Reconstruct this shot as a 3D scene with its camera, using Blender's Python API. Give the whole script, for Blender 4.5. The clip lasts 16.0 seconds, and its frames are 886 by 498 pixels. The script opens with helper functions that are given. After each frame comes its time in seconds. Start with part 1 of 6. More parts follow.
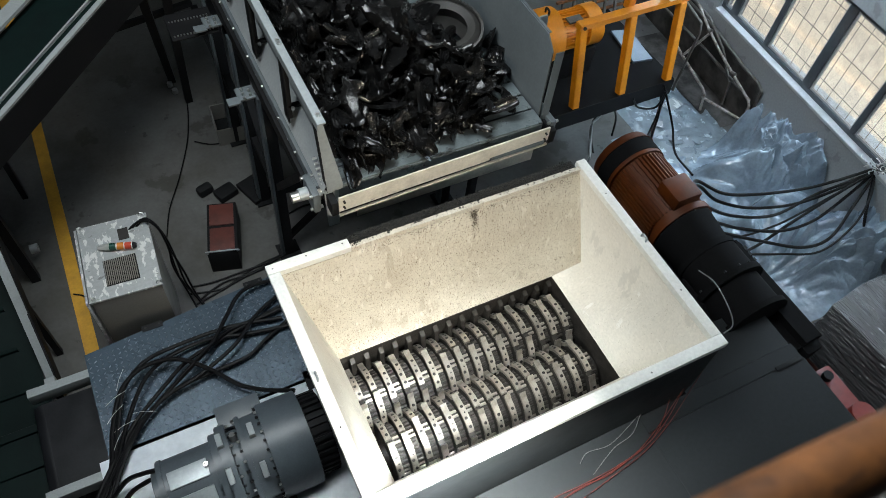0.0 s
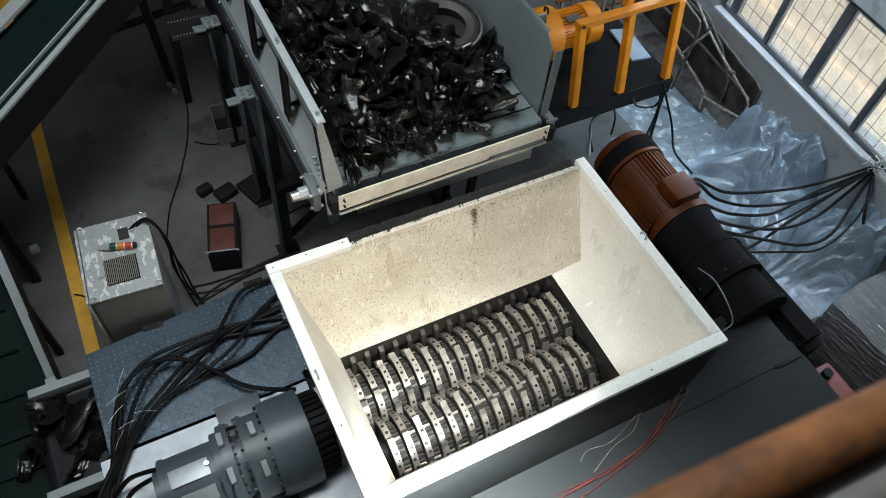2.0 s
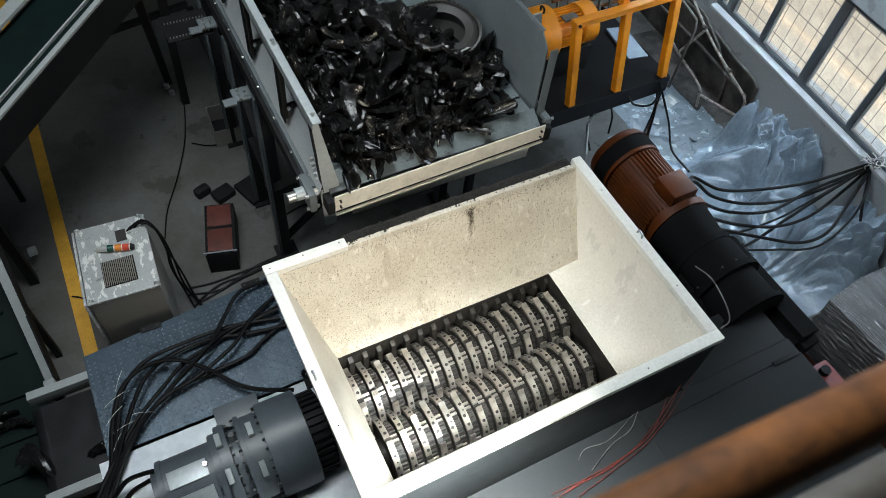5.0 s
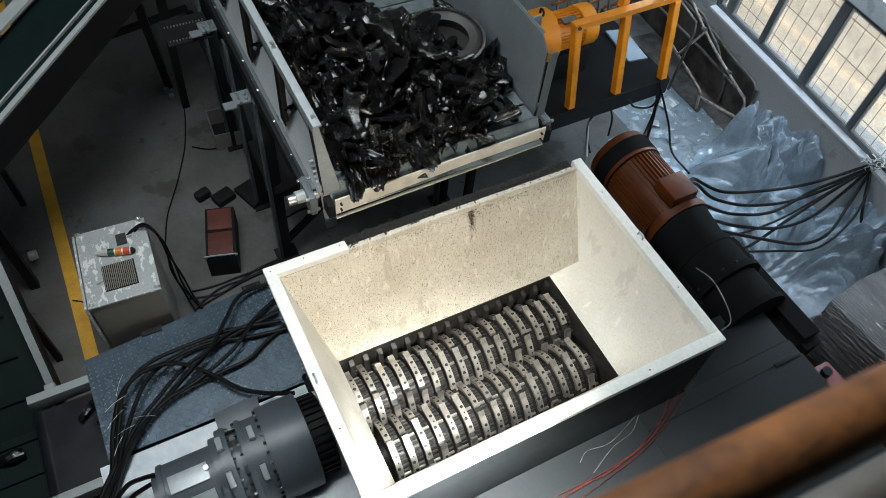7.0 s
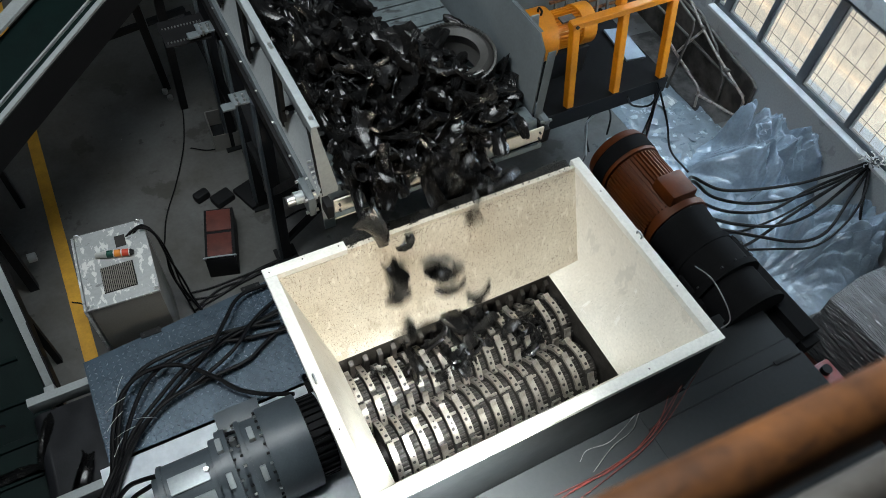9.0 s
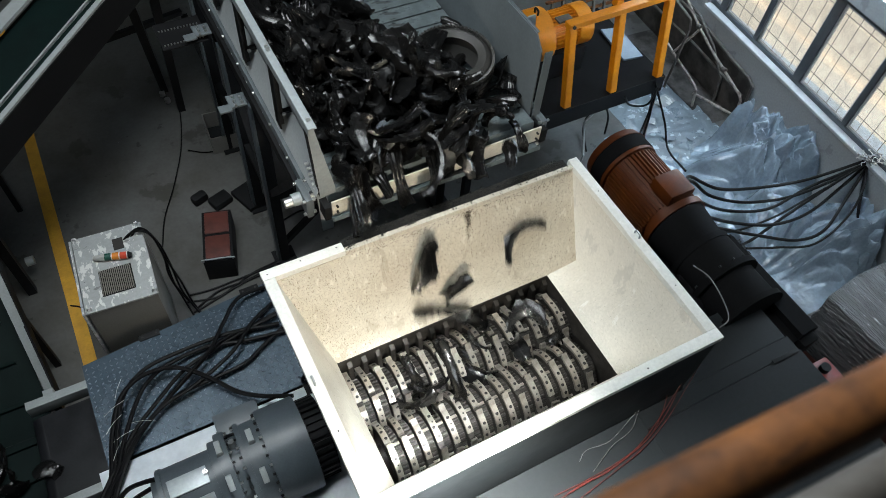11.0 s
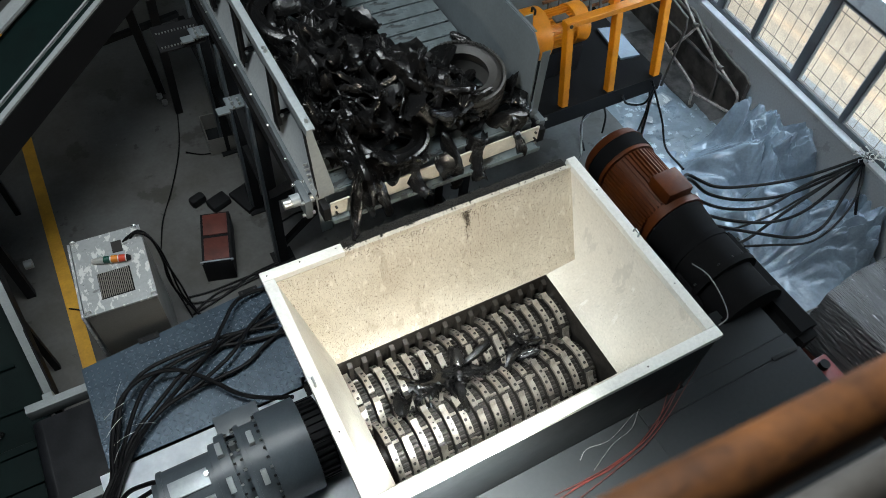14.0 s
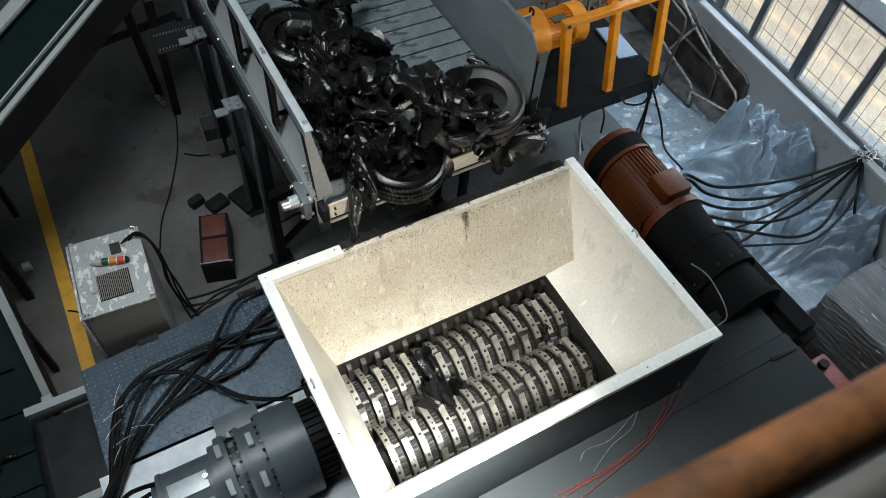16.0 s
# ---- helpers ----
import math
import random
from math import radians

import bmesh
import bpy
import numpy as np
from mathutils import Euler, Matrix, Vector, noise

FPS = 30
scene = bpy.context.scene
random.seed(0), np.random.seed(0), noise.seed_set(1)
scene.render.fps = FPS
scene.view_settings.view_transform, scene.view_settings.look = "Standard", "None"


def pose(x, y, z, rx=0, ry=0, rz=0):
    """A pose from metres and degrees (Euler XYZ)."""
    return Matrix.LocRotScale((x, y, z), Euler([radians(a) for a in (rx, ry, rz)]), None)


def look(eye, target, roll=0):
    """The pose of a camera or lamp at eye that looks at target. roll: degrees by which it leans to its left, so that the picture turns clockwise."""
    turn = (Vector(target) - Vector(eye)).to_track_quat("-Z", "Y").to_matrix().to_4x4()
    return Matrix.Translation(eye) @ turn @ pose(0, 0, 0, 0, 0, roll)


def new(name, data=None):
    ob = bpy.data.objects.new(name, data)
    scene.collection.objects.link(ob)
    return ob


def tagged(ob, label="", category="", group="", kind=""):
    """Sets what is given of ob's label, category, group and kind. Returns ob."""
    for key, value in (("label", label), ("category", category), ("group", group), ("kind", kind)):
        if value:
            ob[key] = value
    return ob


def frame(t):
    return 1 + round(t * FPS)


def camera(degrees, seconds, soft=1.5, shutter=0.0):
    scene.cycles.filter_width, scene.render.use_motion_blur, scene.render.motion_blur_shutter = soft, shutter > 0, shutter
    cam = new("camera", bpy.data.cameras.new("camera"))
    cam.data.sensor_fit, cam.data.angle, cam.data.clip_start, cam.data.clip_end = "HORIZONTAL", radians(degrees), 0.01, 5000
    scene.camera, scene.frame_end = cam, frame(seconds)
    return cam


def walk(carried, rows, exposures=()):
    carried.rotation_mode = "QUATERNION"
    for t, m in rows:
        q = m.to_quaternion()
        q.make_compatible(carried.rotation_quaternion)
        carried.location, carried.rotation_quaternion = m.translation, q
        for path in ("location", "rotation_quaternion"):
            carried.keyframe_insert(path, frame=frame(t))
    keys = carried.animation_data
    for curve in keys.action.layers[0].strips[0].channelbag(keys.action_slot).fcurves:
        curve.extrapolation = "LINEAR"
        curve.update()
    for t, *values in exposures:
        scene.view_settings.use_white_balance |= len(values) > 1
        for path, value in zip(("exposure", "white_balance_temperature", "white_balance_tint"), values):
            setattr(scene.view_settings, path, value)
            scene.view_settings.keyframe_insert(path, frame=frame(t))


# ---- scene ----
cam = camera(63.0, 16.0, 0.6, 0.5)
PATH = [
    (0, (-0.464, -1.11, 6.861), (0.172, -0.13, 5.238), 8.1),
    (0.5, (-0.465, -1.114, 6.854), (0.172, -0.132, 5.232), 8.0),
    (1, (-0.47, -1.114, 6.857), (0.166, -0.133, 5.235), 8.0),
    (1.5, (-0.471, -1.12, 6.857), (0.165, -0.138, 5.234), 7.9),
    (2, (-0.473, -1.126, 6.858), (0.164, -0.145, 5.236), 7.9),
    (2.5, (-0.48, -1.125, 6.857), (0.157, -0.145, 5.235), 7.9),
    (3, (-0.477, -1.127, 6.859), (0.158, -0.147, 5.236), 7.8),
    (3.5, (-0.483, -1.13, 6.86), (0.155, -0.146, 5.24), 7.8),
    (4, (-0.465, -1.136, 6.868), (0.172, -0.156, 5.245), 7.8),
    (6.5, (-0.448, -1.138, 6.864), (0.19, -0.154, 5.243), 7.3),
    (7, (-0.456, -1.138, 6.862), (0.183, -0.152, 5.244), 7.3),
    (7.5, (-0.456, -1.138, 6.866), (0.184, -0.152, 5.247), 7.2),
    (8, (-0.453, -1.135, 6.87), (0.186, -0.151, 5.25), 7.2),
    (8.5, (-0.457, -1.139, 6.863), (0.182, -0.153, 5.245), 7.1),
    (9, (-0.448, -1.139, 6.864), (0.191, -0.154, 5.245), 7.0),
    (11.5, (-0.441, -1.14, 6.866), (0.202, -0.155, 5.248), 6.7),
    (12, (-0.441, -1.142, 6.868), (0.203, -0.158, 5.251), 6.7),
    (12.5, (-0.439, -1.135, 6.867), (0.204, -0.153, 5.249), 6.6),
    (13, (-0.447, -1.135, 6.867), (0.199, -0.153, 5.249), 6.6),
    (13.5, (-0.451, -1.136, 6.864), (0.196, -0.154, 5.246), 6.6),
    (14, (-0.45, -1.137, 6.867), (0.197, -0.155, 5.25), 6.5),
    (14.5, (-0.449, -1.136, 6.867), (0.198, -0.155, 5.249), 6.5),
    (15, (-0.451, -1.137, 6.87), (0.198, -0.155, 5.253), 6.5),
    (15.5, (-0.447, -1.129, 6.87), (0.202, -0.148, 5.252), 6.5),
    (16, (-0.444, -1.13, 6.868), (0.205, -0.149, 5.251), 6.4),
]
cam.data.dof.use_dof, cam.data.dof.focus_distance, cam.data.dof.aperture_fstop = True, 5.6, 4.5
walk(cam, [(t, look(eye, target, roll)) for t, eye, target, roll in PATH])


# ---- world and light ----
world = bpy.data.worlds.new("world")
scene.world = world
world.use_nodes = True
wn = world.node_tree.nodes
sky = wn.new("ShaderNodeTexSky")
sky.sky_type = "NISHITA"
sky.sun_disc = False
sky.sun_elevation, sky.sun_rotation = radians(38), radians(95)
world.node_tree.links.new(sky.outputs[0], wn["Background"].inputs[0])
wn["Background"].inputs[1].default_value = 0.12


def lamp(name, kind, energy, color, m, **more):
    data = bpy.data.lights.new(name, kind)
    data.energy, data.color = energy, color
    for k, v in more.items():
        if k == "size":
            data.size = v
        if k == "size_y":
            data.shape, data.size_y = "RECTANGLE", v
        if k == "radius":
            data.shadow_soft_size = v
        if k == "cone":
            data.spot_size, data.spot_blend = radians(v), 1.0
        if k == "angle":
            data.angle = radians(v)
    ob = new(name, data)
    ob.matrix_world = m
    return ob


lamp("sun", "SUN", 0.5, (1, 0.95, 0.88), look((12, 1, 9), (6, 2, 0)), angle=12)
# window daylight from lamps set in an added upper opening, out of view
lamp("added_window_light", "AREA", 250, (0.66, 0.84, 1.0), look((6.98, 2.9, 3.03), (3.4, 2.7, 0.0)), size=5.2, size_y=0.85)
lamp("added_window_light_south", "AREA", 35, (0.72, 0.87, 1.0), look((6.85, -2.4, 3.03), (0, -1.2, 1.2)), size=3.6, size_y=0.85)
# soft fill added high over the hall, no lamp in view
lamp("overhead_fill", "AREA", 560, (0.90, 0.97, 1.0), look((-0.7, 2.3, 9.0), (-0.7, 2.3, 0)), size=4.0, size_y=2.4)
# the work light that hangs over the near rim of the hopper
lamp("work_light", "SPOT", 270, (1.0, 0.89, 0.72), look((0.40, -0.90, 3.45), (1.02, 1.95, 2.16)), radius=0.10, cone=82)
# two added spots, turned down to brighten the near rim and the cover
lamp("rim_fill", "SPOT", 640, (0.93, 1.0, 0.98), look((0.32, -0.46, 2.93), (0.50, -0.40, 1.6)), radius=0.06, cone=122)
lamp("rim_fill_middle", "SPOT", 410, (0.95, 1.0, 0.98), look((0.85, -0.08, 2.95), (0.85, -0.14, 1.5)), radius=0.07, cone=132)

# ---- materials ----
MATS = {}


def mat(name, base, rough=0.5, metal=0.0, second=None, scale=6.0, amount=0.5, fine=60.0, bump=0.15, bump_dist=0.004,
        spec=0.5, random_value=0.0, coat=0.0, transmission=0.0, stretch=None, rough_var=0.15, sharp=(0.35, 0.65), alpha=1.0):
    """A painted, worn or raw surface: large stains in a second colour, a fine grain and relief."""
    m = bpy.data.materials.new(name)
    m.use_nodes = True
    n, l = m.node_tree.nodes, m.node_tree.links
    b = n["Principled BSDF"]
    co = n.new("ShaderNodeTexCoord")
    mp = n.new("ShaderNodeMapping")
    l.new(co.outputs["Object"], mp.inputs[0])
    if stretch:
        mp.inputs["Scale"].default_value = stretch
    big = n.new("ShaderNodeTexNoise")
    big.inputs["Scale"].default_value, big.inputs["Detail"].default_value, big.inputs["Roughness"].default_value = scale, 6, 0.62
    small = n.new("ShaderNodeTexNoise")
    small.inputs["Scale"].default_value, small.inputs["Detail"].default_value = fine, 4
    for t in (big, small):
        l.new(mp.outputs[0], t.inputs["Vector"])
    ramp = n.new("ShaderNodeMapRange")
    ramp.inputs[1].default_value, ramp.inputs[2].default_value = sharp
    l.new(big.outputs[0], ramp.inputs[0])
    mix = n.new("ShaderNodeMix")
    mix.data_type = "RGBA"
    second = second or tuple(c * 0.7 for c in base)
    mix.inputs["A"].default_value, mix.inputs["B"].default_value = (*base, 1), (*second, 1)
    fac = n.new("ShaderNodeMath")
    fac.operation = "MULTIPLY"
    fac.inputs[1].default_value = amount
    l.new(ramp.outputs[0], fac.inputs[0])
    l.new(fac.outputs[0], mix.inputs[0])
    hs = n.new("ShaderNodeHueSaturation")
    val = n.new("ShaderNodeMapRange")
    val.inputs[3].default_value, val.inputs[4].default_value = 0.82, 1.18
    l.new(small.outputs[0], val.inputs[0])
    l.new(mix.outputs["Result"], hs.inputs["Color"])
    if random_value:
        info = n.new("ShaderNodeObjectInfo")
        rr = n.new("ShaderNodeMapRange")
        rr.inputs[3].default_value, rr.inputs[4].default_value = 1 - random_value, 1 + random_value
        l.new(info.outputs["Random"], rr.inputs[0])
        mu = n.new("ShaderNodeMath")
        mu.operation = "MULTIPLY"
        l.new(rr.outputs[0], mu.inputs[0])
        l.new(val.outputs[0], mu.inputs[1])
        l.new(mu.outputs[0], hs.inputs["Value"])
    else:
        l.new(val.outputs[0], hs.inputs["Value"])
    l.new(hs.outputs[0], b.inputs["Base Color"])
    ro = n.new("ShaderNodeMapRange")
    ro.inputs[3].default_value, ro.inputs[4].default_value = max(0.02, rough - rough_var), min(1, rough + rough_var)
    l.new(big.outputs[0], ro.inputs[0])
    l.new(ro.outputs[0], b.inputs["Roughness"])
    b.inputs["Metallic"].default_value = metal
    b.inputs["Specular IOR Level"].default_value = spec
    b.inputs["Coat Weight"].default_value = coat
    b.inputs["Transmission Weight"].default_value = transmission
    b.inputs["Alpha"].default_value = alpha
    if bump:
        bp = n.new("ShaderNodeBump")
        bp.inputs["Strength"].default_value, bp.inputs["Distance"].default_value = bump, bump_dist
        l.new(small.outputs[0], bp.inputs["Height"])
        l.new(bp.outputs[0], b.inputs["Normal"])
    MATS[name] = m
    return m


def add_specks(m, color, scale, threshold, amount=1.0, stretch=(1, 1, 1), detail=3):
    """Chips, scuffs, caked crumbs or painted highlights of another colour over a material."""
    n, l = m.node_tree.nodes, m.node_tree.links
    b = n["Principled BSDF"]
    old = b.inputs["Base Color"].links[0].from_socket
    co = n.new("ShaderNodeTexCoord")
    mp = n.new("ShaderNodeMapping")
    mp.inputs["Scale"].default_value = stretch
    l.new(co.outputs["Object"], mp.inputs[0])
    t = n.new("ShaderNodeTexNoise")
    t.inputs["Scale"].default_value, t.inputs["Detail"].default_value, t.inputs["Roughness"].default_value = scale, detail, 0.6
    l.new(mp.outputs[0], t.inputs["Vector"])
    r = n.new("ShaderNodeMapRange")
    r.inputs[1].default_value, r.inputs[2].default_value, r.inputs[4].default_value = threshold, threshold + 0.03, amount
    l.new(t.outputs[0], r.inputs[0])
    x = n.new("ShaderNodeMix")
    x.data_type = "RGBA"
    x.inputs["B"].default_value = (*color, 1)
    l.new(r.outputs[0], x.inputs[0])
    l.new(old, x.inputs["A"])
    l.new(x.outputs["Result"], b.inputs["Base Color"])
    return m


CREAM = mat("cream_paint", (0.70, 0.67, 0.60), 0.42, second=(0.61, 0.575, 0.50), scale=3, amount=0.5, fine=45, bump=0.25)
add_specks(CREAM, (0.30, 0.26, 0.19), 85, 0.64, 0.6, (1, 1, 0.5), 5)
add_specks(CREAM, (0.82, 0.80, 0.74), 9, 0.66, 0.5, (0.5, 0.5, 2.0), 6)
CREAMDIRT = mat("cream_paint_crumbs", (0.64, 0.60, 0.51), 0.5, second=(0.44, 0.39, 0.31), scale=2.5, amount=0.6, fine=50, bump=0.35)
add_specks(CREAMDIRT, (0.16, 0.125, 0.08), 100, 0.60, 0.75, (1, 1, 0.5), 6)
add_specks(CREAMDIRT, (0.14, 0.11, 0.075), 40, 0.64, 0.7, (1, 1, 0.2), 8)
add_specks(CREAMDIRT, (0.24, 0.20, 0.14), 110, 0.59, 0.6, (1, 1, 1), 4)
add_specks(CREAMDIRT, (0.78, 0.74, 0.64), 7, 0.67, 0.45, (1, 1, 1), 6)
RIMWHITE = mat("white_paint", (0.78, 0.78, 0.74), 0.4, second=(0.66, 0.65, 0.6), scale=4, amount=0.5, fine=40, bump=0.1)
add_specks(RIMWHITE, (0.34, 0.31, 0.26), 16, 0.69, 0.5, (1, 1, 1), 6)
add_specks(CREAMDIRT, (0.74, 0.71, 0.63), 10, 0.60, 0.55, (2.2, 2.2, 0.5), 7)
add_specks(CREAM, (0.50, 0.48, 0.43), 5, 0.60, 0.5, (1.2, 1.0, 0.35), 9)
add_specks(CREAM, (0.86, 0.85, 0.81), 4, 0.63, 0.6, (0.5, 1.6, 0.7), 10)
add_specks(CREAMDIRT, (0.34, 0.29, 0.22), 4, 0.60, 0.45, (1.6, 1.6, 0.4), 9)
CRUMBDUST = mat("dusty_crumb", (0.10, 0.08, 0.055), 0.9, second=(0.03, 0.025, 0.02), scale=40, amount=0.8, fine=130, bump=0.5)
CRUMB = mat("rubber_crumb", (0.012, 0.012, 0.012), 0.9, second=(0.05, 0.045, 0.035), scale=40, amount=0.8, fine=130, bump=1.0, bump_dist=0.012)
DARKSHEET = mat("dark_grey_paint", (0.019, 0.021, 0.0225), 0.5, spec=0.12, second=(0.017, 0.019, 0.020), scale=1.6, amount=0.7, fine=30, bump=0.05)
BLACKPAINT = mat("black_paint", (0.008, 0.0083, 0.009), 0.6, second=(0.015, 0.015, 0.016), spec=0.16, scale=3, amount=0.5, fine=50, bump=0.12)
GEARGREY = mat("blue_grey_enamel", (0.070, 0.085, 0.097), 0.42, second=(0.046, 0.057, 0.066), scale=4, amount=0.6, fine=60, bump=0.15)
add_specks(GEARGREY, (0.16, 0.16, 0.155), 14, 0.70, 0.35, (1, 1, 1), 6)
STEELPLATE = mat("bare_steel_plate", (0.80, 0.84, 0.88), 0.34, 0.15, second=(0.50, 0.54, 0.59), scale=5, amount=0.7, fine=40, bump=0.2)
CHECKER = mat("checker_plate_paint", (0.080, 0.116, 0.150), 0.27, 0.4, second=(0.034, 0.052, 0.070), scale=3, amount=0.8, fine=90, bump=0.5, bump_dist=0.006, spec=0.6)
add_specks(CHECKER, (0.2, 0.2, 0.19), 11, 0.68, 0.4, (1, 1, 1), 6)
KNIFE = mat("worn_tool_steel", (0.52, 0.485, 0.43), 0.32, 0.7, second=(0.27, 0.24, 0.20), scale=12, amount=0.8, fine=90, bump=0.3, random_value=0.12)
KNIFEDARK = mat("greasy_tool_steel", (0.050, 0.045, 0.040), 0.45, 0.4, second=(0.022, 0.020, 0.017), scale=9, amount=0.8, fine=90, bump=0.3)
HOLE = mat("dark_socket", (0.02, 0.018, 0.016), 0.6, bump=0)
GALV = mat("galvanised_plate", (0.34, 0.37, 0.38), 0.42, 0.25, second=(0.26, 0.29, 0.30), scale=3, amount=0.6, fine=45, bump=0.1)
SIDEGREY = mat("grey_blue_paint", (0.125, 0.145, 0.155), 0.38, second=(0.085, 0.10, 0.11), scale=2, amount=0.6, fine=40, bump=0.08)
WEBGREY = mat("pale_grey_plate", (0.36, 0.38, 0.385), 0.45, second=(0.27, 0.29, 0.295), scale=3, amount=0.6, fine=50, bump=0.06)
SLAT = mat("apron_slat_paint", (0.17, 0.205, 0.215), 0.30, 0.1, second=(0.08, 0.098, 0.105), scale=5, amount=0.75, fine=50, bump=0.2)
add_specks(SLAT, (0.03, 0.03, 0.03), 7, 0.56, 0.75, (0.6, 1.4, 1), 8)
FRONTBAR = mat("worn_cream_metal", (0.76, 0.72, 0.63), 0.4, 0.1, second=(0.45, 0.42, 0.36), scale=6, amount=0.6, fine=60, bump=0.15)
add_specks(FRONTBAR, (0.12, 0.11, 0.09), 14, 0.66, 0.6, (0.4, 1, 1.6), 7)
RUBBER = mat("tyre_rubber", (0.0042, 0.0042, 0.0045), 0.24, second=(0.009, 0.0088, 0.0084), scale=14, amount=0.7, fine=70, bump=0.45, bump_dist=0.006, random_value=0.5, rough_var=0.16, spec=0.5)
DULLRUBBER = mat("dull_tyre_rubber", (0.022, 0.021, 0.020), 0.5, second=(0.010, 0.010, 0.010), scale=8, amount=0.8, fine=60, bump=0.5, bump_dist=0.006)
TYREGREY = mat("dusty_tyre_rubber", (0.058, 0.056, 0.053), 0.55, second=(0.032, 0.031, 0.029), scale=6, amount=0.8, fine=70, bump=0.4)
CABLE = mat("black_cable", (0.003, 0.003, 0.0035), 0.5, spec=0.16, bump=0.05)
ORANGE = mat("yellow_orange_enamel", (0.62, 0.215, 0.006), 0.36, second=(0.34, 0.115, 0.006), scale=5, amount=0.5, fine=50, bump=0.1)
MOTORRED = mat("rust_orange_enamel", (0.098, 0.024, 0.0040), 0.5, spec=0.2, second=(0.038, 0.010, 0.003), scale=4, amount=0.7, fine=50, bump=0.15)
RUST = mat("rusty_orange_pipe", (0.19, 0.072, 0.020), 0.6, second=(0.045, 0.019, 0.009), scale=16, amount=0.85, fine=140, bump=0.35, bump_dist=0.001, spec=0.25)
add_specks(RUST, (0.03, 0.014, 0.008), 60, 0.60, 0.6, (0.5, 1, 1), 7)
FLOORM = mat("worn_concrete", (0.115, 0.115, 0.112), 0.6, spec=0.25, second=(0.070, 0.066, 0.058), scale=0.9, amount=0.85, fine=22, bump=0.12, sharp=(0.38, 0.62))
add_specks(FLOORM, (0.045, 0.042, 0.036), 1.3, 0.60, 0.6, (1, 1, 1), 9)
add_specks(FLOORM, (0.035, 0.033, 0.03), 5, 0.66, 0.6, (1, 1, 1), 6)
add_specks(FLOORM, (0.45, 0.45, 0.43), 16, 0.74, 0.6, (1, 1, 1), 4)
YELLOW = mat("yellow_floor_paint", (0.62, 0.33, 0.03), 0.6, second=(0.42, 0.22, 0.03), scale=6, amount=0.7, fine=40, bump=0.1)
WALLM = mat("grey_wall_plaster", (0.36, 0.385, 0.40), 0.8, second=(0.34, 0.365, 0.38), scale=1.6, amount=0.6, fine=40, bump=0.15)
add_specks(WALLM, (0.20, 0.21, 0.215), 2.2, 0.60, 0.5, (1, 1, 1), 8)
DARKBROWN = mat("mottled_dark_brown", (0.085, 0.077, 0.07), 0.7, second=(0.020, 0.017, 0.015), scale=2.6, amount=0.95, fine=30, bump=0.3, sharp=(0.40, 0.58))
HALLM = mat("hall_cladding", (0.10, 0.11, 0.115), 0.8, second=(0.07, 0.08, 0.08), scale=1.0, amount=0.6, fine=20)
SILLM = mat("white_sill", (0.52, 0.54, 0.55), 0.5, second=(0.30, 0.315, 0.32), scale=5, amount=0.4)
ALU = mat("grey_window_frame", (0.085, 0.097, 0.11), 0.4, 0.3, second=(0.13, 0.145, 0.155), scale=5, bump=0)
BEIGE = mat("beige_facade", (0.66, 0.575, 0.46), 0.8, second=(0.58, 0.50, 0.40), scale=1.2, amount=0.6, fine=20)
PLASTIC = mat("clear_dust_sheet", (0.25, 0.315, 0.38), 0.2, second=(0.13, 0.165, 0.205), scale=2.2, amount=0.8, fine=30, bump=0.35, bump_dist=0.01, spec=0.9)
FILMPALE = mat("mottled_floor_film", (0.17, 0.205, 0.235), 0.3, second=(0.09, 0.11, 0.125), scale=2.6, amount=0.8, fine=16, bump=0.5, bump_dist=0.012, spec=0.7)
# pale and dark flecks mottle the film
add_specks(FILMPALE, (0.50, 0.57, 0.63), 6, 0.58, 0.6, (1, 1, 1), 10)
add_specks(FILMPALE, (0.06, 0.07, 0.08), 9, 0.66, 0.7, (1, 1, 1), 8)
FLAKEPIPE = mat("flaking_white_paint", (0.30, 0.27, 0.245), 0.6, second=(0.085, 0.06, 0.045), scale=16, amount=0.9, fine=60, bump=0.4)
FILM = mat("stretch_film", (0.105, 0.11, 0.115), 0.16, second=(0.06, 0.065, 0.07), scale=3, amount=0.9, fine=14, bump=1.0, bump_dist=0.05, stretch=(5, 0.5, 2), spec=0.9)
# pale streaks paint the film's highlights into its colour
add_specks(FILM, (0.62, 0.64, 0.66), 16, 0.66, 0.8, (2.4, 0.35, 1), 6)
CABGREY = mat("scuffed_cabinet_paint", (0.30, 0.315, 0.315), 0.5, second=(0.25, 0.26, 0.26), scale=3, amount=0.5, fine=40, bump=0.1)
add_specks(CABGREY, (0.64, 0.64, 0.62), 13, 0.545, 0.75, (1.3, 0.55, 1), 9)
add_specks(CABGREY, (0.07, 0.07, 0.07), 10, 0.63, 0.6, (0.6, 1.4, 1), 8)
CABSIDE = mat("grey_cabinet_paint", (0.17, 0.165, 0.15), 0.5, second=(0.14, 0.135, 0.125), scale=3, amount=0.5, bump=0.05)
MAROON = mat("maroon_board", (0.115, 0.030, 0.022), 0.5, second=(0.06, 0.02, 0.015), scale=6, amount=0.8, fine=50, bump=0.2)
BELTM = mat("black_belt", (0.0077, 0.0081, 0.0095), 0.35, spec=0.3, second=(0.016, 0.017, 0.020), scale=4, amount=0.6, fine=40, bump=0.2)
GREENBELT = mat("dark_green_belt", (0.0032, 0.0100, 0.0092), 0.6, spec=0.12, second=(0.003, 0.007, 0.0068), scale=2.5, amount=0.7, fine=40, bump=0.15)
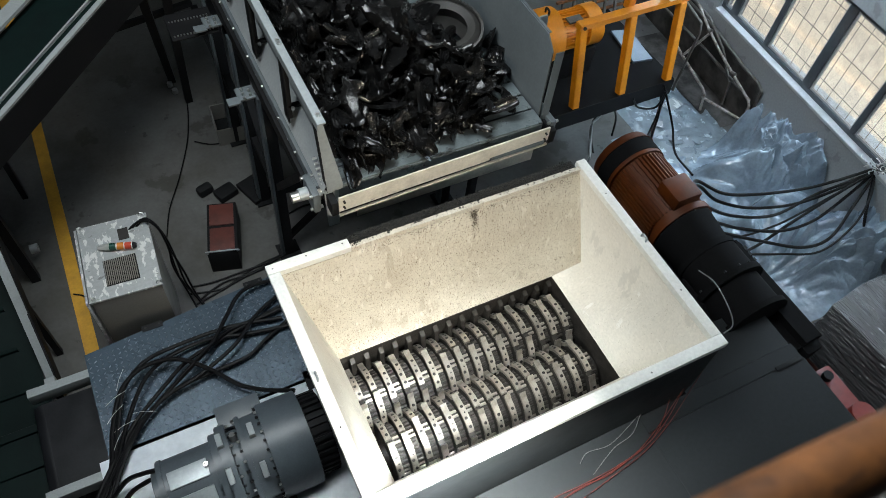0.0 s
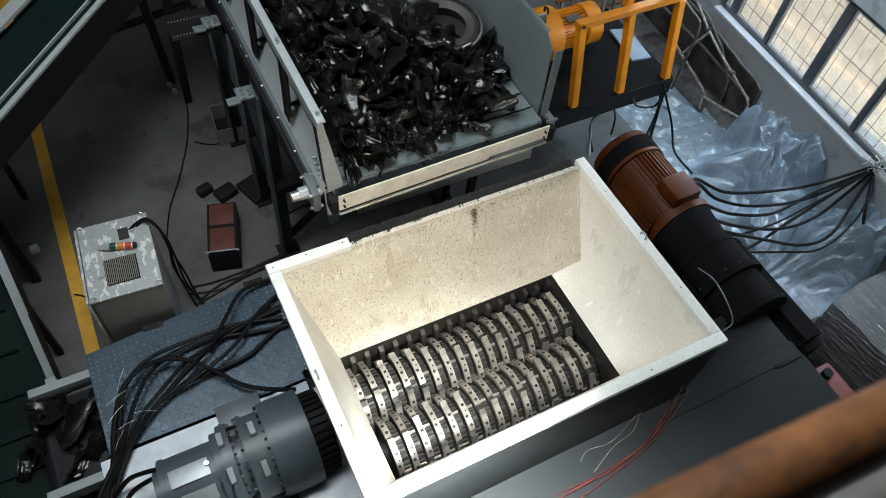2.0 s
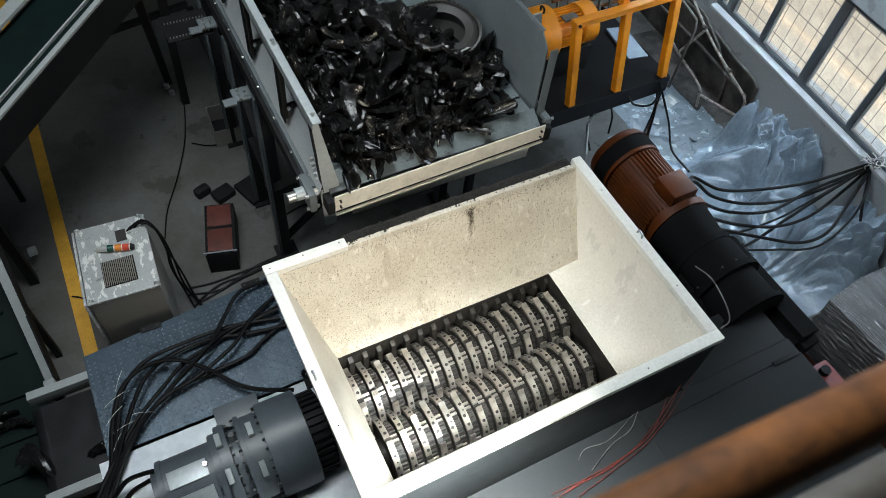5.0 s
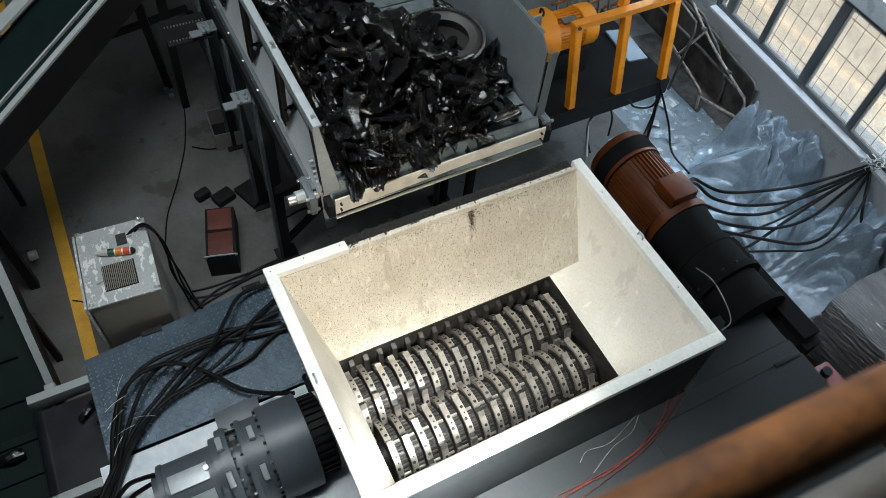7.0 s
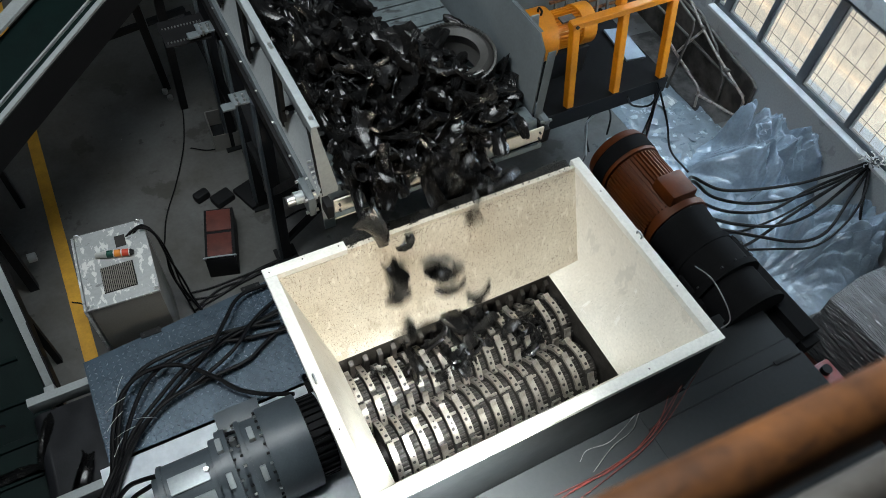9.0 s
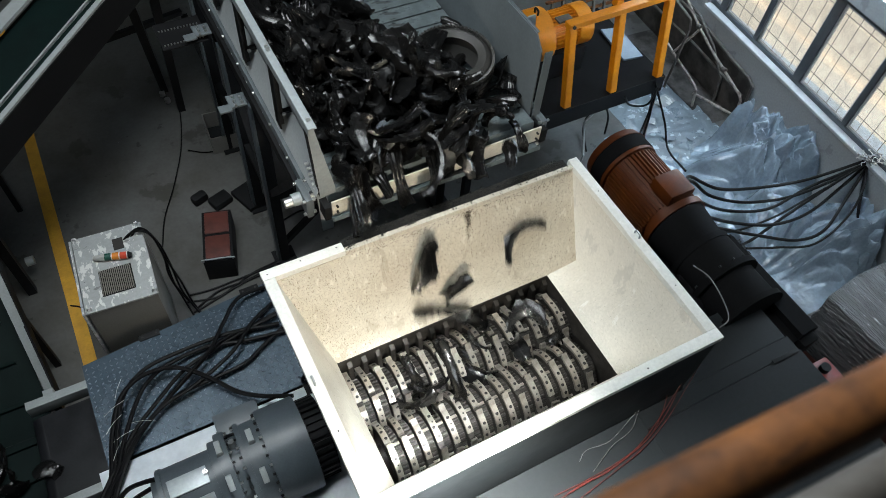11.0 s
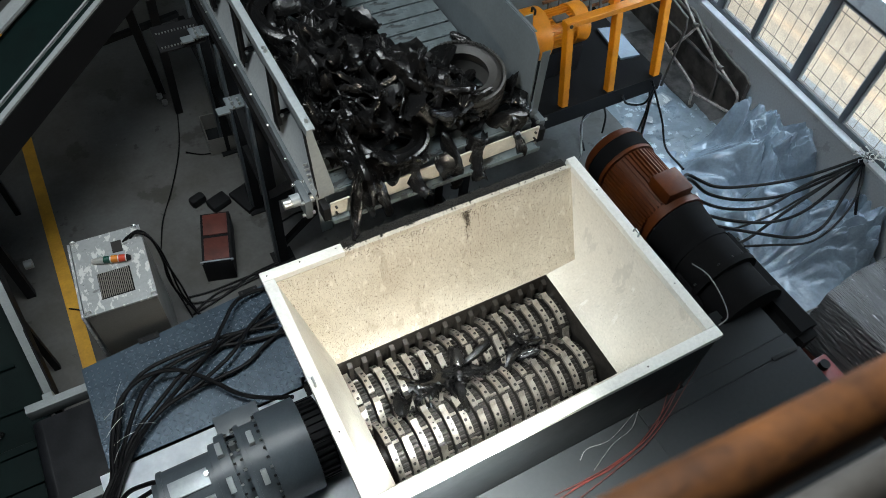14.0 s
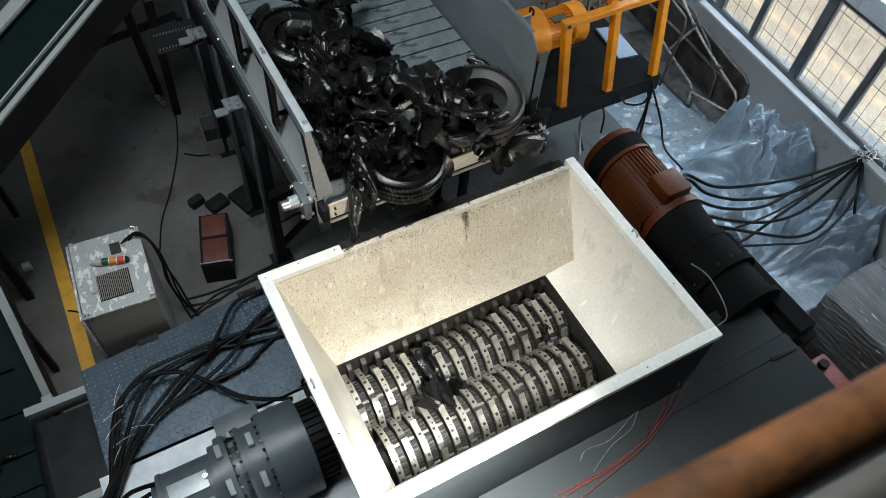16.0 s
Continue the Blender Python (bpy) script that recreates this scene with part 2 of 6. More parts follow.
RAILGREY = mat("light_grey_rail", (0.29, 0.31, 0.31), 0.45, second=(0.20, 0.22, 0.22), scale=3, amount=0.5, bump=0.08)
BRIGHT = mat("bright_zinc", (0.62, 0.63, 0.62), 0.3, 0.9, bump=0.05)
CHROME = mat("lamp_silver", (0.6, 0.6, 0.58), 0.35, 0.6, bump=0.05)
REDL = mat("red_lens", (0.5, 0.05, 0.02), 0.3, bump=0)
AMBER = mat("amber_lens", (0.6, 0.2, 0.02), 0.3, bump=0)
GREENL = mat("dark_green_lens", (0.01, 0.06, 0.045), 0.3, bump=0)
REDWIRE = mat("red_wire", (0.10, 0.016, 0.011), 0.45, bump=0)
GREYWIRE = mat("grey_wire", (0.12, 0.12, 0.115), 0.5, bump=0)
REDPAINT = mat("red_paint", (0.17, 0.012, 0.008), 0.5, second=(0.06, 0.01, 0.008), scale=6, amount=0.6)
PIPEM = mat("primer_grey_pipe", (0.085, 0.078, 0.07), 0.55, second=(0.04, 0.032, 0.025), scale=9, amount=0.9, fine=60, bump=0.2)
BLUEBOX = mat("pale_blue_board", (0.12, 0.16, 0.20), 0.5, bump=0.05)
# worn tops, made paler so the studs' glints lie in the colour
STUDM = mat("worn_stud_glints", (0.30, 0.33, 0.37), 0.28, 0.5, second=(0.16, 0.185, 0.22), scale=6, amount=0.8, bump=0)
MATTE = mat("matte_black_sheet", (0.0065, 0.0065, 0.007), 0.85, spec=0.04, second=(0.009, 0.009, 0.009), scale=3, amount=0.6, fine=40, bump=0.1)
SASHM = mat("pale_sash_aluminium", (0.50, 0.53, 0.55), 0.4, 0.2, bump=0)
GRILLEM = mat("dull_brown_steel_bar", (0.30, 0.26, 0.22), 0.5, bump=0)
YARDM = mat("pale_yard_paving", (0.42, 0.47, 0.50), 0.8, second=(0.34, 0.38, 0.41), scale=1.5, amount=0.7, fine=20)
PANE = mat("window_glass", (0.9, 0.95, 1.0), 0.05, transmission=1.0, bump=0, rough_var=0.02)


# facade and yard glow by themselves, in place of daylight falling on them
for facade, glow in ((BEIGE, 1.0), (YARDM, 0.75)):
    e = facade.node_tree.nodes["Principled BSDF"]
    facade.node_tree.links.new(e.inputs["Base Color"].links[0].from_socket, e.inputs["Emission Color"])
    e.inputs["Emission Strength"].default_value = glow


# ---- mesh helpers ----
def box(bm, x0, x1, y0, y1, z0, z1, bevel=0.0):
    made = bmesh.ops.create_cube(bm, size=1)["verts"]
    for v in made:
        v.co = Vector((x0 + (v.co.x + 0.5) * (x1 - x0), y0 + (v.co.y + 0.5) * (y1 - y0), z0 + (v.co.z + 0.5) * (z1 - z0)))
    if bevel:
        edges = list({e for v in made for e in v.link_edges})
        bmesh.ops.bevel(bm, geom=edges, offset=bevel, segments=2, affect="EDGES", profile=0.6)


def cyl(bm, a, b, r, r2=None, seg=24, caps=True):
    a, b = Vector(a), Vector(b)
    d = b - a
    m = Matrix.Translation((a + b) / 2) @ d.to_track_quat("Z", "Y").to_matrix().to_4x4()
    return bmesh.ops.create_cone(bm, cap_ends=caps, segments=seg, radius1=r, radius2=r if r2 is None else r2, depth=d.length, matrix=m)["verts"]


def beam(bm, a, b, w, h, up=(0, 0, 1), bevel=0.0):
    """A square bar from a to b, w across and h high."""
    a, b = Vector(a), Vector(b)
    d = (b - a)
    z = d.normalized()
    x = z.cross(Vector(up))
    x = x.normalized() if x.length > 1e-4 else Vector((1, 0, 0))
    y = x.cross(z)
    rows = [[p + x * (sx * w / 2) + y * (sy * h / 2) for sx, sy in ((-1, -1), (1, -1), (1, 1), (-1, 1))] for p in (a, b)]
    vs = [[bm.verts.new(c) for c in r] for r in rows]
    for i in range(4):
        bm.faces.new((vs[0][i], vs[0][(i + 1) % 4], vs[1][(i + 1) % 4], vs[1][i]))
    bm.faces.new(vs[0][::-1])
    bm.faces.new(vs[1])
    if bevel:
        es = list({e for r in vs for v in r for e in v.link_edges})
        bmesh.ops.bevel(bm, geom=es, offset=bevel, segments=2, affect="EDGES")


def slab(bm, pts, thick):
    """A plate over a plane outline, thickened along minus its normal."""
    pts = [Vector(p) for p in pts]
    n = sum(((pts[i] - pts[0]).cross(pts[i + 1] - pts[0]) for i in range(1, len(pts) - 1)), Vector()).normalized()
    top = [bm.verts.new(p) for p in pts]
    low = [bm.verts.new(p - n * thick) for p in pts]
    k = len(pts)
    bm.faces.new(top)
    bm.faces.new(low[::-1])
    for i in range(k):
        bm.faces.new((top[(i + 1) % k], top[i], low[i], low[(i + 1) % k]))


def smooth_path(pts, steps=8):
    pts = [Vector(p) for p in pts]
    ext = [2 * pts[0] - pts[1]] + pts + [2 * pts[-1] - pts[-2]]
    out = []
    for i in range(1, len(ext) - 2):
        p0, p1, p2, p3 = ext[i - 1:i + 3]
        for s in range(steps):
            t = s / steps
            out.append(0.5 * ((2 * p1) + (p2 - p0) * t + (2 * p0 - 5 * p1 + 4 * p2 - p3) * t * t + (3 * p1 - p0 - 3 * p2 + p3) * t ** 3))
    return out + [pts[-1]]


def tube(bm, pts, r, seg=8, smooth=True, steps=8):
    path = smooth_path(pts, steps) if smooth else [Vector(p) for p in pts]
    rings, side = [], None
    for i, p in enumerate(path):
        d = (path[min(i + 1, len(path) - 1)] - path[max(i - 1, 0)]).normalized()
        if side is None:
            side = d.orthogonal().normalized()
        side = (side - d * side.dot(d)).normalized()
        up = d.cross(side)
        rings.append([bm.verts.new(p + (side * math.cos(a) + up * math.sin(a)) * r) for a in (2 * math.pi * k / seg for k in range(seg))])
    for a, b in zip(rings, rings[1:]):
        for k in range(seg):
            bm.faces.new((a[k], a[(k + 1) % seg], b[(k + 1) % seg], b[k])).smooth = True
    bm.faces.new(rings[0][::-1])
    bm.faces.new(rings[-1])


def mesh_of(name, bm, material, shade=True, crease=32):
    bmesh.ops.recalc_face_normals(bm, faces=bm.faces)
    data = bpy.data.meshes.new(name)
    if shade:
        for f in bm.faces:
            f.smooth = True
        for e in bm.edges:
            if len(e.link_faces) == 2 and e.calc_face_angle(0) > radians(crease):
                e.smooth = False
    bm.to_mesh(data)
    bm.free()
    for m in material if isinstance(material, (list, tuple)) else [material]:
        data.materials.append(m)
    return data


def part(name, bm, material, parent, label="", crease=32):
    ob = new(name, mesh_of(name, bm, material, True, crease))
    ob.parent = parent
    if label:
        ob["label"] = label
    return ob


def thing(name, label, category, at=(0, 0, 0), group="", kind="", rz=0):
    ob = new(name)
    ob.empty_display_size = 0.1
    ob.matrix_basis = pose(*at, 0, 0, rz)
    return tagged(ob, label, category, group, kind)


def whole(name, bm, material, label, category, group="", kind="", shade=True):
    return tagged(new(name, mesh_of(name, bm, material, shade)), label, category, group, kind)


def B(*args, **kw):
    bm = bmesh.new()
    box(bm, *args, **kw)
    return bm


def C(*args, **kw):
    bm = bmesh.new()
    cyl(bm, *args, **kw)
    return bm


def T(*args, **kw):
    bm = bmesh.new()
    tube(bm, *args, **kw)
    return bm


def M(*args, **kw):
    bm = bmesh.new()
    beam(bm, *args, **kw)
    return bm


def S(*args):
    bm = bmesh.new()
    slab(bm, *args)
    return bm


def TILE_BM(y, z):
    bm = bmesh.new()
    box(bm, 8.97, 8.997, y + 0.006, y + 0.994, z + 0.006, z + 0.614)
    return bm


# ---- the hall ----
whole("floor", S([(-9, -6, 0), (6.59, -6, 0), (7.72, 12, 0), (-9, 12, 0)], 0.2), FLOORM, "worn dark grey concrete floor with stains", "floor", kind="structure")
line = whole("floor_line", B(-1.71, -1.575, 1.0, 11, -0.05, 0.004), YELLOW, "scuffed yellow paint line on the concrete floor", "floor marking", kind="structure")
# these walls and the roof are unseen, added to shut out the sky
whole("wall_north", B(-9, 9, 11.8, 12, 0, 9.4), HALLM, "added dark wall, out of view, at the far end of the hall", "wall", kind="structure")
whole("wall_west", B(-9, -8.8, -6, 11.8, 0, 9.4), HALLM, "added dark wall of the hall, out of view", "wall", kind="structure")
whole("wall_south", B(-8.8, 9, -6, -5.8, 0, 9.4), HALLM, "added dark wall, out of view, behind the walkway", "wall", kind="structure")
whole("ceiling", B(-9, 9, -6, 12, 9.4, 9.6), HALLM, "added dark roof of the hall, out of view", "ceiling", kind="structure")

WALLTURN = -3.6
EASTX, EASTY = 7.02, 2.80


def east(name, bm, material, label="", category="", kind="structure"):
    """Sets a mesh drawn about the wall's own foot into the slightly turned east wall."""
    ob = new(name, mesh_of(name, bm, material))
    ob.matrix_basis = pose(EASTX, EASTY, 0, 0, 0, WALLTURN)
    return tagged(ob, label, category, kind=kind)


SILLZ, HEADZ, WIN0, WIN1 = 1.0, 2.31, -7.4, 1.78
bm = bmesh.new()
box(bm, 0, 0.24, -9, 9.5, 0, SILLZ)
# the opening above the window heads is added, unseen, for the daylight lamps
box(bm, 0, 0.24, -9, 9.5, HEADZ, 2.55)
box(bm, 0, 0.24, -9, 9.5, 3.5, 9.4)
for z0, z1 in ((SILLZ, HEADZ), (2.55, 3.5)):
    box(bm, 0, 0.24, WIN1, 9.5, z0, z1)
    box(bm, 0, 0.24, -9, WIN0, z0, z1)
east("wall_east", bm, WALLM, "grey plastered wall with a row of windows and an added upper opening out of view", "wall")
east("window_sill", B(-0.05, 0.06, WIN0, WIN1, SILLZ + 0.003, SILLZ + 0.045, bevel=0.008), SILLM, "chipped white painted window sill", "window sill")
win = thing("window_1", "grey aluminium sliding window row with clear panes", "window", (EASTX, EASTY, 0), kind="structure", rz=WALLTURN)
part("window_frame", B(0.05, 0.13, WIN0, WIN1, SILLZ + 0.047, SILLZ + 0.10, bevel=0.004), ALU, win)
part("window_frame", B(0.05, 0.13, WIN0, WIN1, HEADZ - 0.06, HEADZ - 0.002, bevel=0.004), ALU, win)
MULLIONS = (1.745, 1.53, 0.85, 0.03, -0.82, -1.66, -2.5, -3.35, -4.2, -5.05, -5.9, -6.75)
for i, y in enumerate(MULLIONS):
    half = 0.06 if i % 2 else 0.034
    part("mullion", B(0.04, 0.14, y - half, y + half, SILLZ + 0.102, HEADZ - 0.062, bevel=0.005), ALU, win)
    if i + 1 < len(MULLIONS):
        y2 = MULLIONS[i + 1]
        far = 0.034 if i % 2 else 0.06
        g = part("pane", B(0.082, 0.088, y2 + far + 0.027, y - half - 0.027, SILLZ + 0.132, HEADZ - 0.092), PANE, win, "clear window pane")
        g.visible_shadow = False
        for a0, a1, b0, b1 in ((y2 + far + 0.002, y2 + far + 0.026, SILLZ + 0.103, HEADZ - 0.063), (y - half - 0.026, y - half - 0.002, SILLZ + 0.103, HEADZ - 0.063),
                               (y2 + far + 0.027, y - half - 0.027, SILLZ + 0.103, SILLZ + 0.131), (y2 + far + 0.027, y - half - 0.027, HEADZ - 0.091, HEADZ - 0.063)):
            part("sash", B(0.07, 0.10, a0, a1, b0, b1), SASHM, win, "pale sash edge")
grille = thing("window_grille", "thin dark steel security grille outside the window", "window grille", (EASTX, EASTY, 0), kind="structure", rz=WALLTURN)
for k in range(52):
    y = 1.70 - k * 0.175
    part("bar", C((0.21, y, SILLZ), (0.21, y, HEADZ), 0.0045, seg=6), GRILLEM, grille)
for k in range(3):
    part("bar", C((0.20, WIN0, SILLZ + 0.22 + k * 0.42), (0.20, WIN1, SILLZ + 0.22 + k * 0.42), 0.0045, seg=6), GRILLEM, grille)
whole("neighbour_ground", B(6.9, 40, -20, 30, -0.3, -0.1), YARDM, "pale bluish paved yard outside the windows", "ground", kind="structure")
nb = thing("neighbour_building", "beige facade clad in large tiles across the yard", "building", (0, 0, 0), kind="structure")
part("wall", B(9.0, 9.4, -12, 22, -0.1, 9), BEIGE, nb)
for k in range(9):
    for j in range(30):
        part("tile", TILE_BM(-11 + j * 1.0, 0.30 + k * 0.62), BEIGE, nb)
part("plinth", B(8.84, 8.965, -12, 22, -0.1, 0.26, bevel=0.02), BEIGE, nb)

# ---- walkway rail close to the camera ----
rail = thing("walkway_rail", "rusty orange tubular guard rail of the walkway", "railing", (0, 0, 0))
part("top_rail", C((-2.6, -0.988, 6.389), (6.5, -1.406, 6.389), 0.0245, seg=40), RUST, rail)
part("mid_rail", C((-2.6, -1.034, 6.20), (6.5, -1.451, 6.20), 0.0245, seg=32), PIPEM, rail, "grey primed middle rail")

# ---- hopper ----
RZ = 2.5
L, W = 2.75, 1.89
hopper = thing("feed_hopper", "open steel feed hopper, cream paint scratched inside, white rim", "hopper", (0, 0, 0))
part("rim", B(0, L, 0, 0.085, RZ - 0.06, RZ, bevel=0.004), RIMWHITE, hopper)
part("rim", B(0, 0.085, 0.087, W - 0.087, RZ - 0.06, RZ, bevel=0.004), RIMWHITE, hopper)
part("rim", B(L - 0.085, L, 0.087, W, RZ - 0.06, RZ, bevel=0.004), RIMWHITE, hopper)
part("rim", B(0, 0.63, W - 0.085, W, RZ - 0.06, RZ, bevel=0.004), RIMWHITE, hopper)
part("lip", B(0.632, L - 0.087, W - 0.085, W - 0.045, RZ - 0.06, RZ - 0.012, bevel=0.003), CREAMDIRT, hopper, "cream lip caked with black crumbs")
part("ledge", B(0.632, L - 0.087, W - 0.043, W + 0.06, RZ - 0.10, RZ - 0.055), CRUMB, hopper)
zt, zb = RZ - 0.055, 1.52
CHX0, CHX1, CHY0, CHY1 = 0.365, 2.40, 0.37, 1.46
tl, tr, nl, nr = (0.09, 1.80, zt), (L - 0.085, 1.80, zt), (0.09, 0.09, zt), (L - 0.085, 0.09, zt)
bl, br, cl, cr = (CHX0, CHY1, zb), (CHX1, CHY1, zb), (CHX0, CHY0, zb), (CHX1, CHY0, zb)
fold = (2.715, CHY1 + 0.012, zb + 0.03)
mid = (CHX1, 1.12, zb)
part("back_wall", S([bl, br, fold, tr, tl], 0.012), CREAMDIRT, hopper, "sloping back plate, cream paint spattered with black crumbs")
part("left_wall", S([tl, nl, cl, bl], 0.012), CREAM, hopper)
bm = bmesh.new()
rv = [bm.verts.new(p) for p in (nr, tr, fold, br, mid, cr)]
for f in ((0, 1, 2), (0, 2, 4), (0, 4, 5), (2, 3, 4)):
    bm.faces.new([rv[q] for q in f])
bmesh.ops.recalc_face_normals(bm, faces=bm.faces)
bmesh.ops.solidify(bm, geom=bm.faces[:], thickness=-0.012)
part("right_wall", bm, CREAM, hopper, crease=70)
part("front_wall", S([nl, nr, cr, cl], 0.012), CREAM, hopper)
for x, y in ((0.03, 0.93), (L - 0.03, 1.0)):
    part("lifting_eye", T([(x, y - 0.03, RZ - 0.005), (x, y - 0.022, RZ + 0.035), (x, y + 0.022, RZ + 0.035), (x, y + 0.03, RZ - 0.005)], 0.008), GALV, hopper, "steel lifting eye on the rim")
for x, y in ((0.045, W - 0.045), (0.30, W - 0.03), (0.58, W - 0.03), (0.045, 0.55), (L - 0.045, 0.5), (L - 0.045, 1.5), (1.2, 0.04), (2.1, 0.04)):
    part("bolt_hole", C((x, y, RZ - 0.01), (x, y, RZ + 0.0015), 0.006, seg=10), HOLE, hopper)
# dust caked along the back lip
rnd = random.Random(4)
bm = bmesh.new()
for k in range(1500):
    x = rnd.uniform(0.62, L - 0.1)
    y = W + 0.0 + rnd.gauss(0, 0.03)
    z = RZ - 0.055 if y > W - 0.043 else RZ - 0.012
    if y < W - 0.08:
        continue
    r = rnd.uniform(0.003, 0.009)
    bmesh.ops.create_icosphere(bm, subdivisions=1, radius=r, matrix=pose(x, y, z + r * 0.3, rnd.uniform(0, 90), rnd.uniform(0, 90), 0))
whole("rubber_crumbs", bm, CRUMB, "black rubber crumbs heaped on the hopper's back ledge", "rubber crumbs", kind="stuff")

bm = bmesh.new()
for k in range(780):
    if k < 220:
        x, d = 1.66 + rnd.gauss(0, 0.018), abs(rnd.gauss(0, 0.11))
    elif k < 500:
        x, d = rnd.uniform(0.7, L - 0.15), abs(rnd.gauss(0, 0.03))
    else:
        x, d = rnd.uniform(1.1, L - 0.12), rnd.uniform(0, 0.75) * rnd.random()
    r = rnd.uniform(0.0015, 0.0045)
    bmesh.ops.create_icosphere(bm, subdivisions=1, radius=r, matrix=pose(x, 1.797 - 0.345 * d - 0.002, zt - 0.94 * d, rnd.uniform(0, 90), rnd.uniform(0, 90), 0))
whole("rubber_crumbs", bm, CRUMBDUST, "brown-black rubber crumbs sticking to the hopper's back plate", "rubber crumbs", kind="stuff")

# ---- shredder body ----
body = thing("shredder_body", "dark grey shredder housing under the hopper", "shredder")
ax_z, ax_far, ax_near, KR = 1.16, 1.17, 0.68, 0.31
part("chamber_wall", B(CHX0 - 0.05, CHX1 + 0.05, CHY1 + 0.004, CHY1 + 0.06, 0.5, zb - 0.004), KNIFEDARK, body)
part("chamber_wall", B(CHX0 - 0.05, CHX1 + 0.05, CHY0 - 0.06, CHY0 - 0.004, 0.5, zb - 0.004), KNIFEDARK, body)
part("chamber_wall", B(CHX0 - 0.06, CHX0 - 0.004, CHY0 - 0.003, CHY1 + 0.003, 0.5, zb - 0.004), KNIFEDARK, body)
part("chamber_wall", B(CHX1 + 0.004, CHX1 + 0.06, CHY0 - 0.003, CHY1 + 0.003, 0.5, zb - 0.004), KNIFEDARK, body)
part("chamber_floor", B(CHX0 - 0.05, CHX1 + 0.05, CHY0 - 0.06, CHY1 + 0.06, 0.44, 0.496), KNIFEDARK, body)
part("outer_shell", S([(0.01, 0.012, RZ - 0.065), (0.01, 0.012, 1.45), (L - 0.01, 0.012, 1.45), (L - 0.01, 0.012, RZ - 0.065)], 0.006), DARKSHEET, body)
part("outer_shell", S([(0.02, W - 0.02, RZ - 0.065), (0.2, 1.70, 1.0), (L - 0.2, 1.70, 1.0), (L - 0.02, W - 0.02, RZ - 0.11)], 0.006), DARKSHEET, body)
part("outer_shell", S([(0.02, 0.02, RZ - 0.065), (0.02, W - 0.02, RZ - 0.065), (0.2, 1.7, 1.0), (0.2, 0.1, 1.0)], 0.006), DARKSHEET, body)
part("outer_shell", S([(L - 0.004, 0.02, RZ - 0.065), (L - 0.004, 0.1, 1.0), (L - 0.004, 1.7, 1.0), (L - 0.004, W - 0.02, RZ - 0.065)], 0.006), DARKSHEET, body)
part("base_frame", B(0.1, L - 0.1, 0.1, 0.28, 0, 1.5), BLACKPAINT, body)
part("base_frame", B(0.1, L - 0.1, 1.55, 1.73, 0, 1.0), BLACKPAINT, body)
cover = thing("drive_cover", "smooth dark grey sheet metal cover over the drive", "machine cover")
part("panel", B(-0.6, 2.298, -2.2, 0.003, 1.50, 1.6), DARKSHEET, cover)
part("panel", B(2.30, 3.93, -2.2, -0.142, 1.50, 1.6), DARKSHEET, cover)
part("panel", B(2.30, 3.92, -0.137, 0.003, 1.50, 1.598), DARKSHEET, cover)
part("panel", B(2.78, 3.90, 0.006, 0.45, 1.50, 1.596), DARKSHEET, cover)
part("side_panel", B(-0.58, 3.91, -2.18, 0.30, 0.0, 1.497), DARKSHEET, cover)
part("latch", B(3.62, 3.90, -0.16, -0.12, 1.602, 1.615, bevel=0.003), BLACKPAINT, cover, "black cover latch strip")

# ---- cutting shafts ----
NDISC = 16
PITCH = (CHX1 - CHX0) / NDISC


def disc_mesh(step):
    """One cutter disc: five claws, each a rising back that ends in a hooked step."""
    bm = bmesh.new()
    h = 0.024
    prof = []
    for k in range(5):
        for j in range(7):
            a = 2 * math.pi * (k + j / 7 * 0.985) / 5
            r = KR - 0.05 + 0.022 * (j / 6) ** 0.8
            prof.append((a, r))
    rings = [[bm.verts.new((x, r * math.sin(a), r * math.cos(a))) for a, r in prof] for x in (-h, h)]
    n = len(prof)
    for i in range(n):
        bm.faces.new((rings[0][i], rings[0][(i + 1) % n], rings[1][(i + 1) % n], rings[1][i]))
    bm.faces.new(rings[0])
    bm.faces.new(rings[1][::-1])
    return mesh_of("disc", bm, KNIFEDARK, False)


def claw_mesh():
    """A bolted wear plate with a hooked nose and four sunk bolt sockets."""
    bm = bmesh.new()
    h, n = 0.0255, 9
    rows = []
    for j in range(n):
        f = j / (n - 1)
        a = 2 * math.pi / 5 * (0.03 + 0.90 * f)
        r_out = KR - 0.020 + 0.014 * f + (0.024 if j == n - 1 else 0)
        r_in = r_out - 0.03
        rows.append([bm.verts.new((x, r * math.sin(a), r * math.cos(a))) for x, r in ((-h, r_in), (-h, r_out), (h, r_out), (h, r_in))])
    for a, b in zip(rows, rows[1:]):
        for k in range(4):
            bm.faces.new((a[k], a[(k + 1) % 4], b[(k + 1) % 4], b[k]))
    bm.faces.new(rows[0])
    bm.faces.new(rows[-1][::-1])
    for f, dx, rr in ((0.14, 0.003, 0.0135), (0.36, -0.005, 0.0135), (0.50, 0.004, 0.007), (0.66, 0.002, 0.0135)):
        a = 2 * math.pi / 5 * (0.03 + 0.90 * f)
        r = KR - 0.020 + 0.014 * f
        d = Vector((0, math.sin(a), math.cos(a)))
        for v in cyl(bm, d * (r - 0.012) + Vector((dx, 0, 0)), d * (r + 0.0012) + Vector((dx, 0, 0)), rr, seg=10):
            for fc in v.link_faces:
                fc.material_index = 1
    return mesh_of("claw", bm, [KNIFE, HOLE], False)


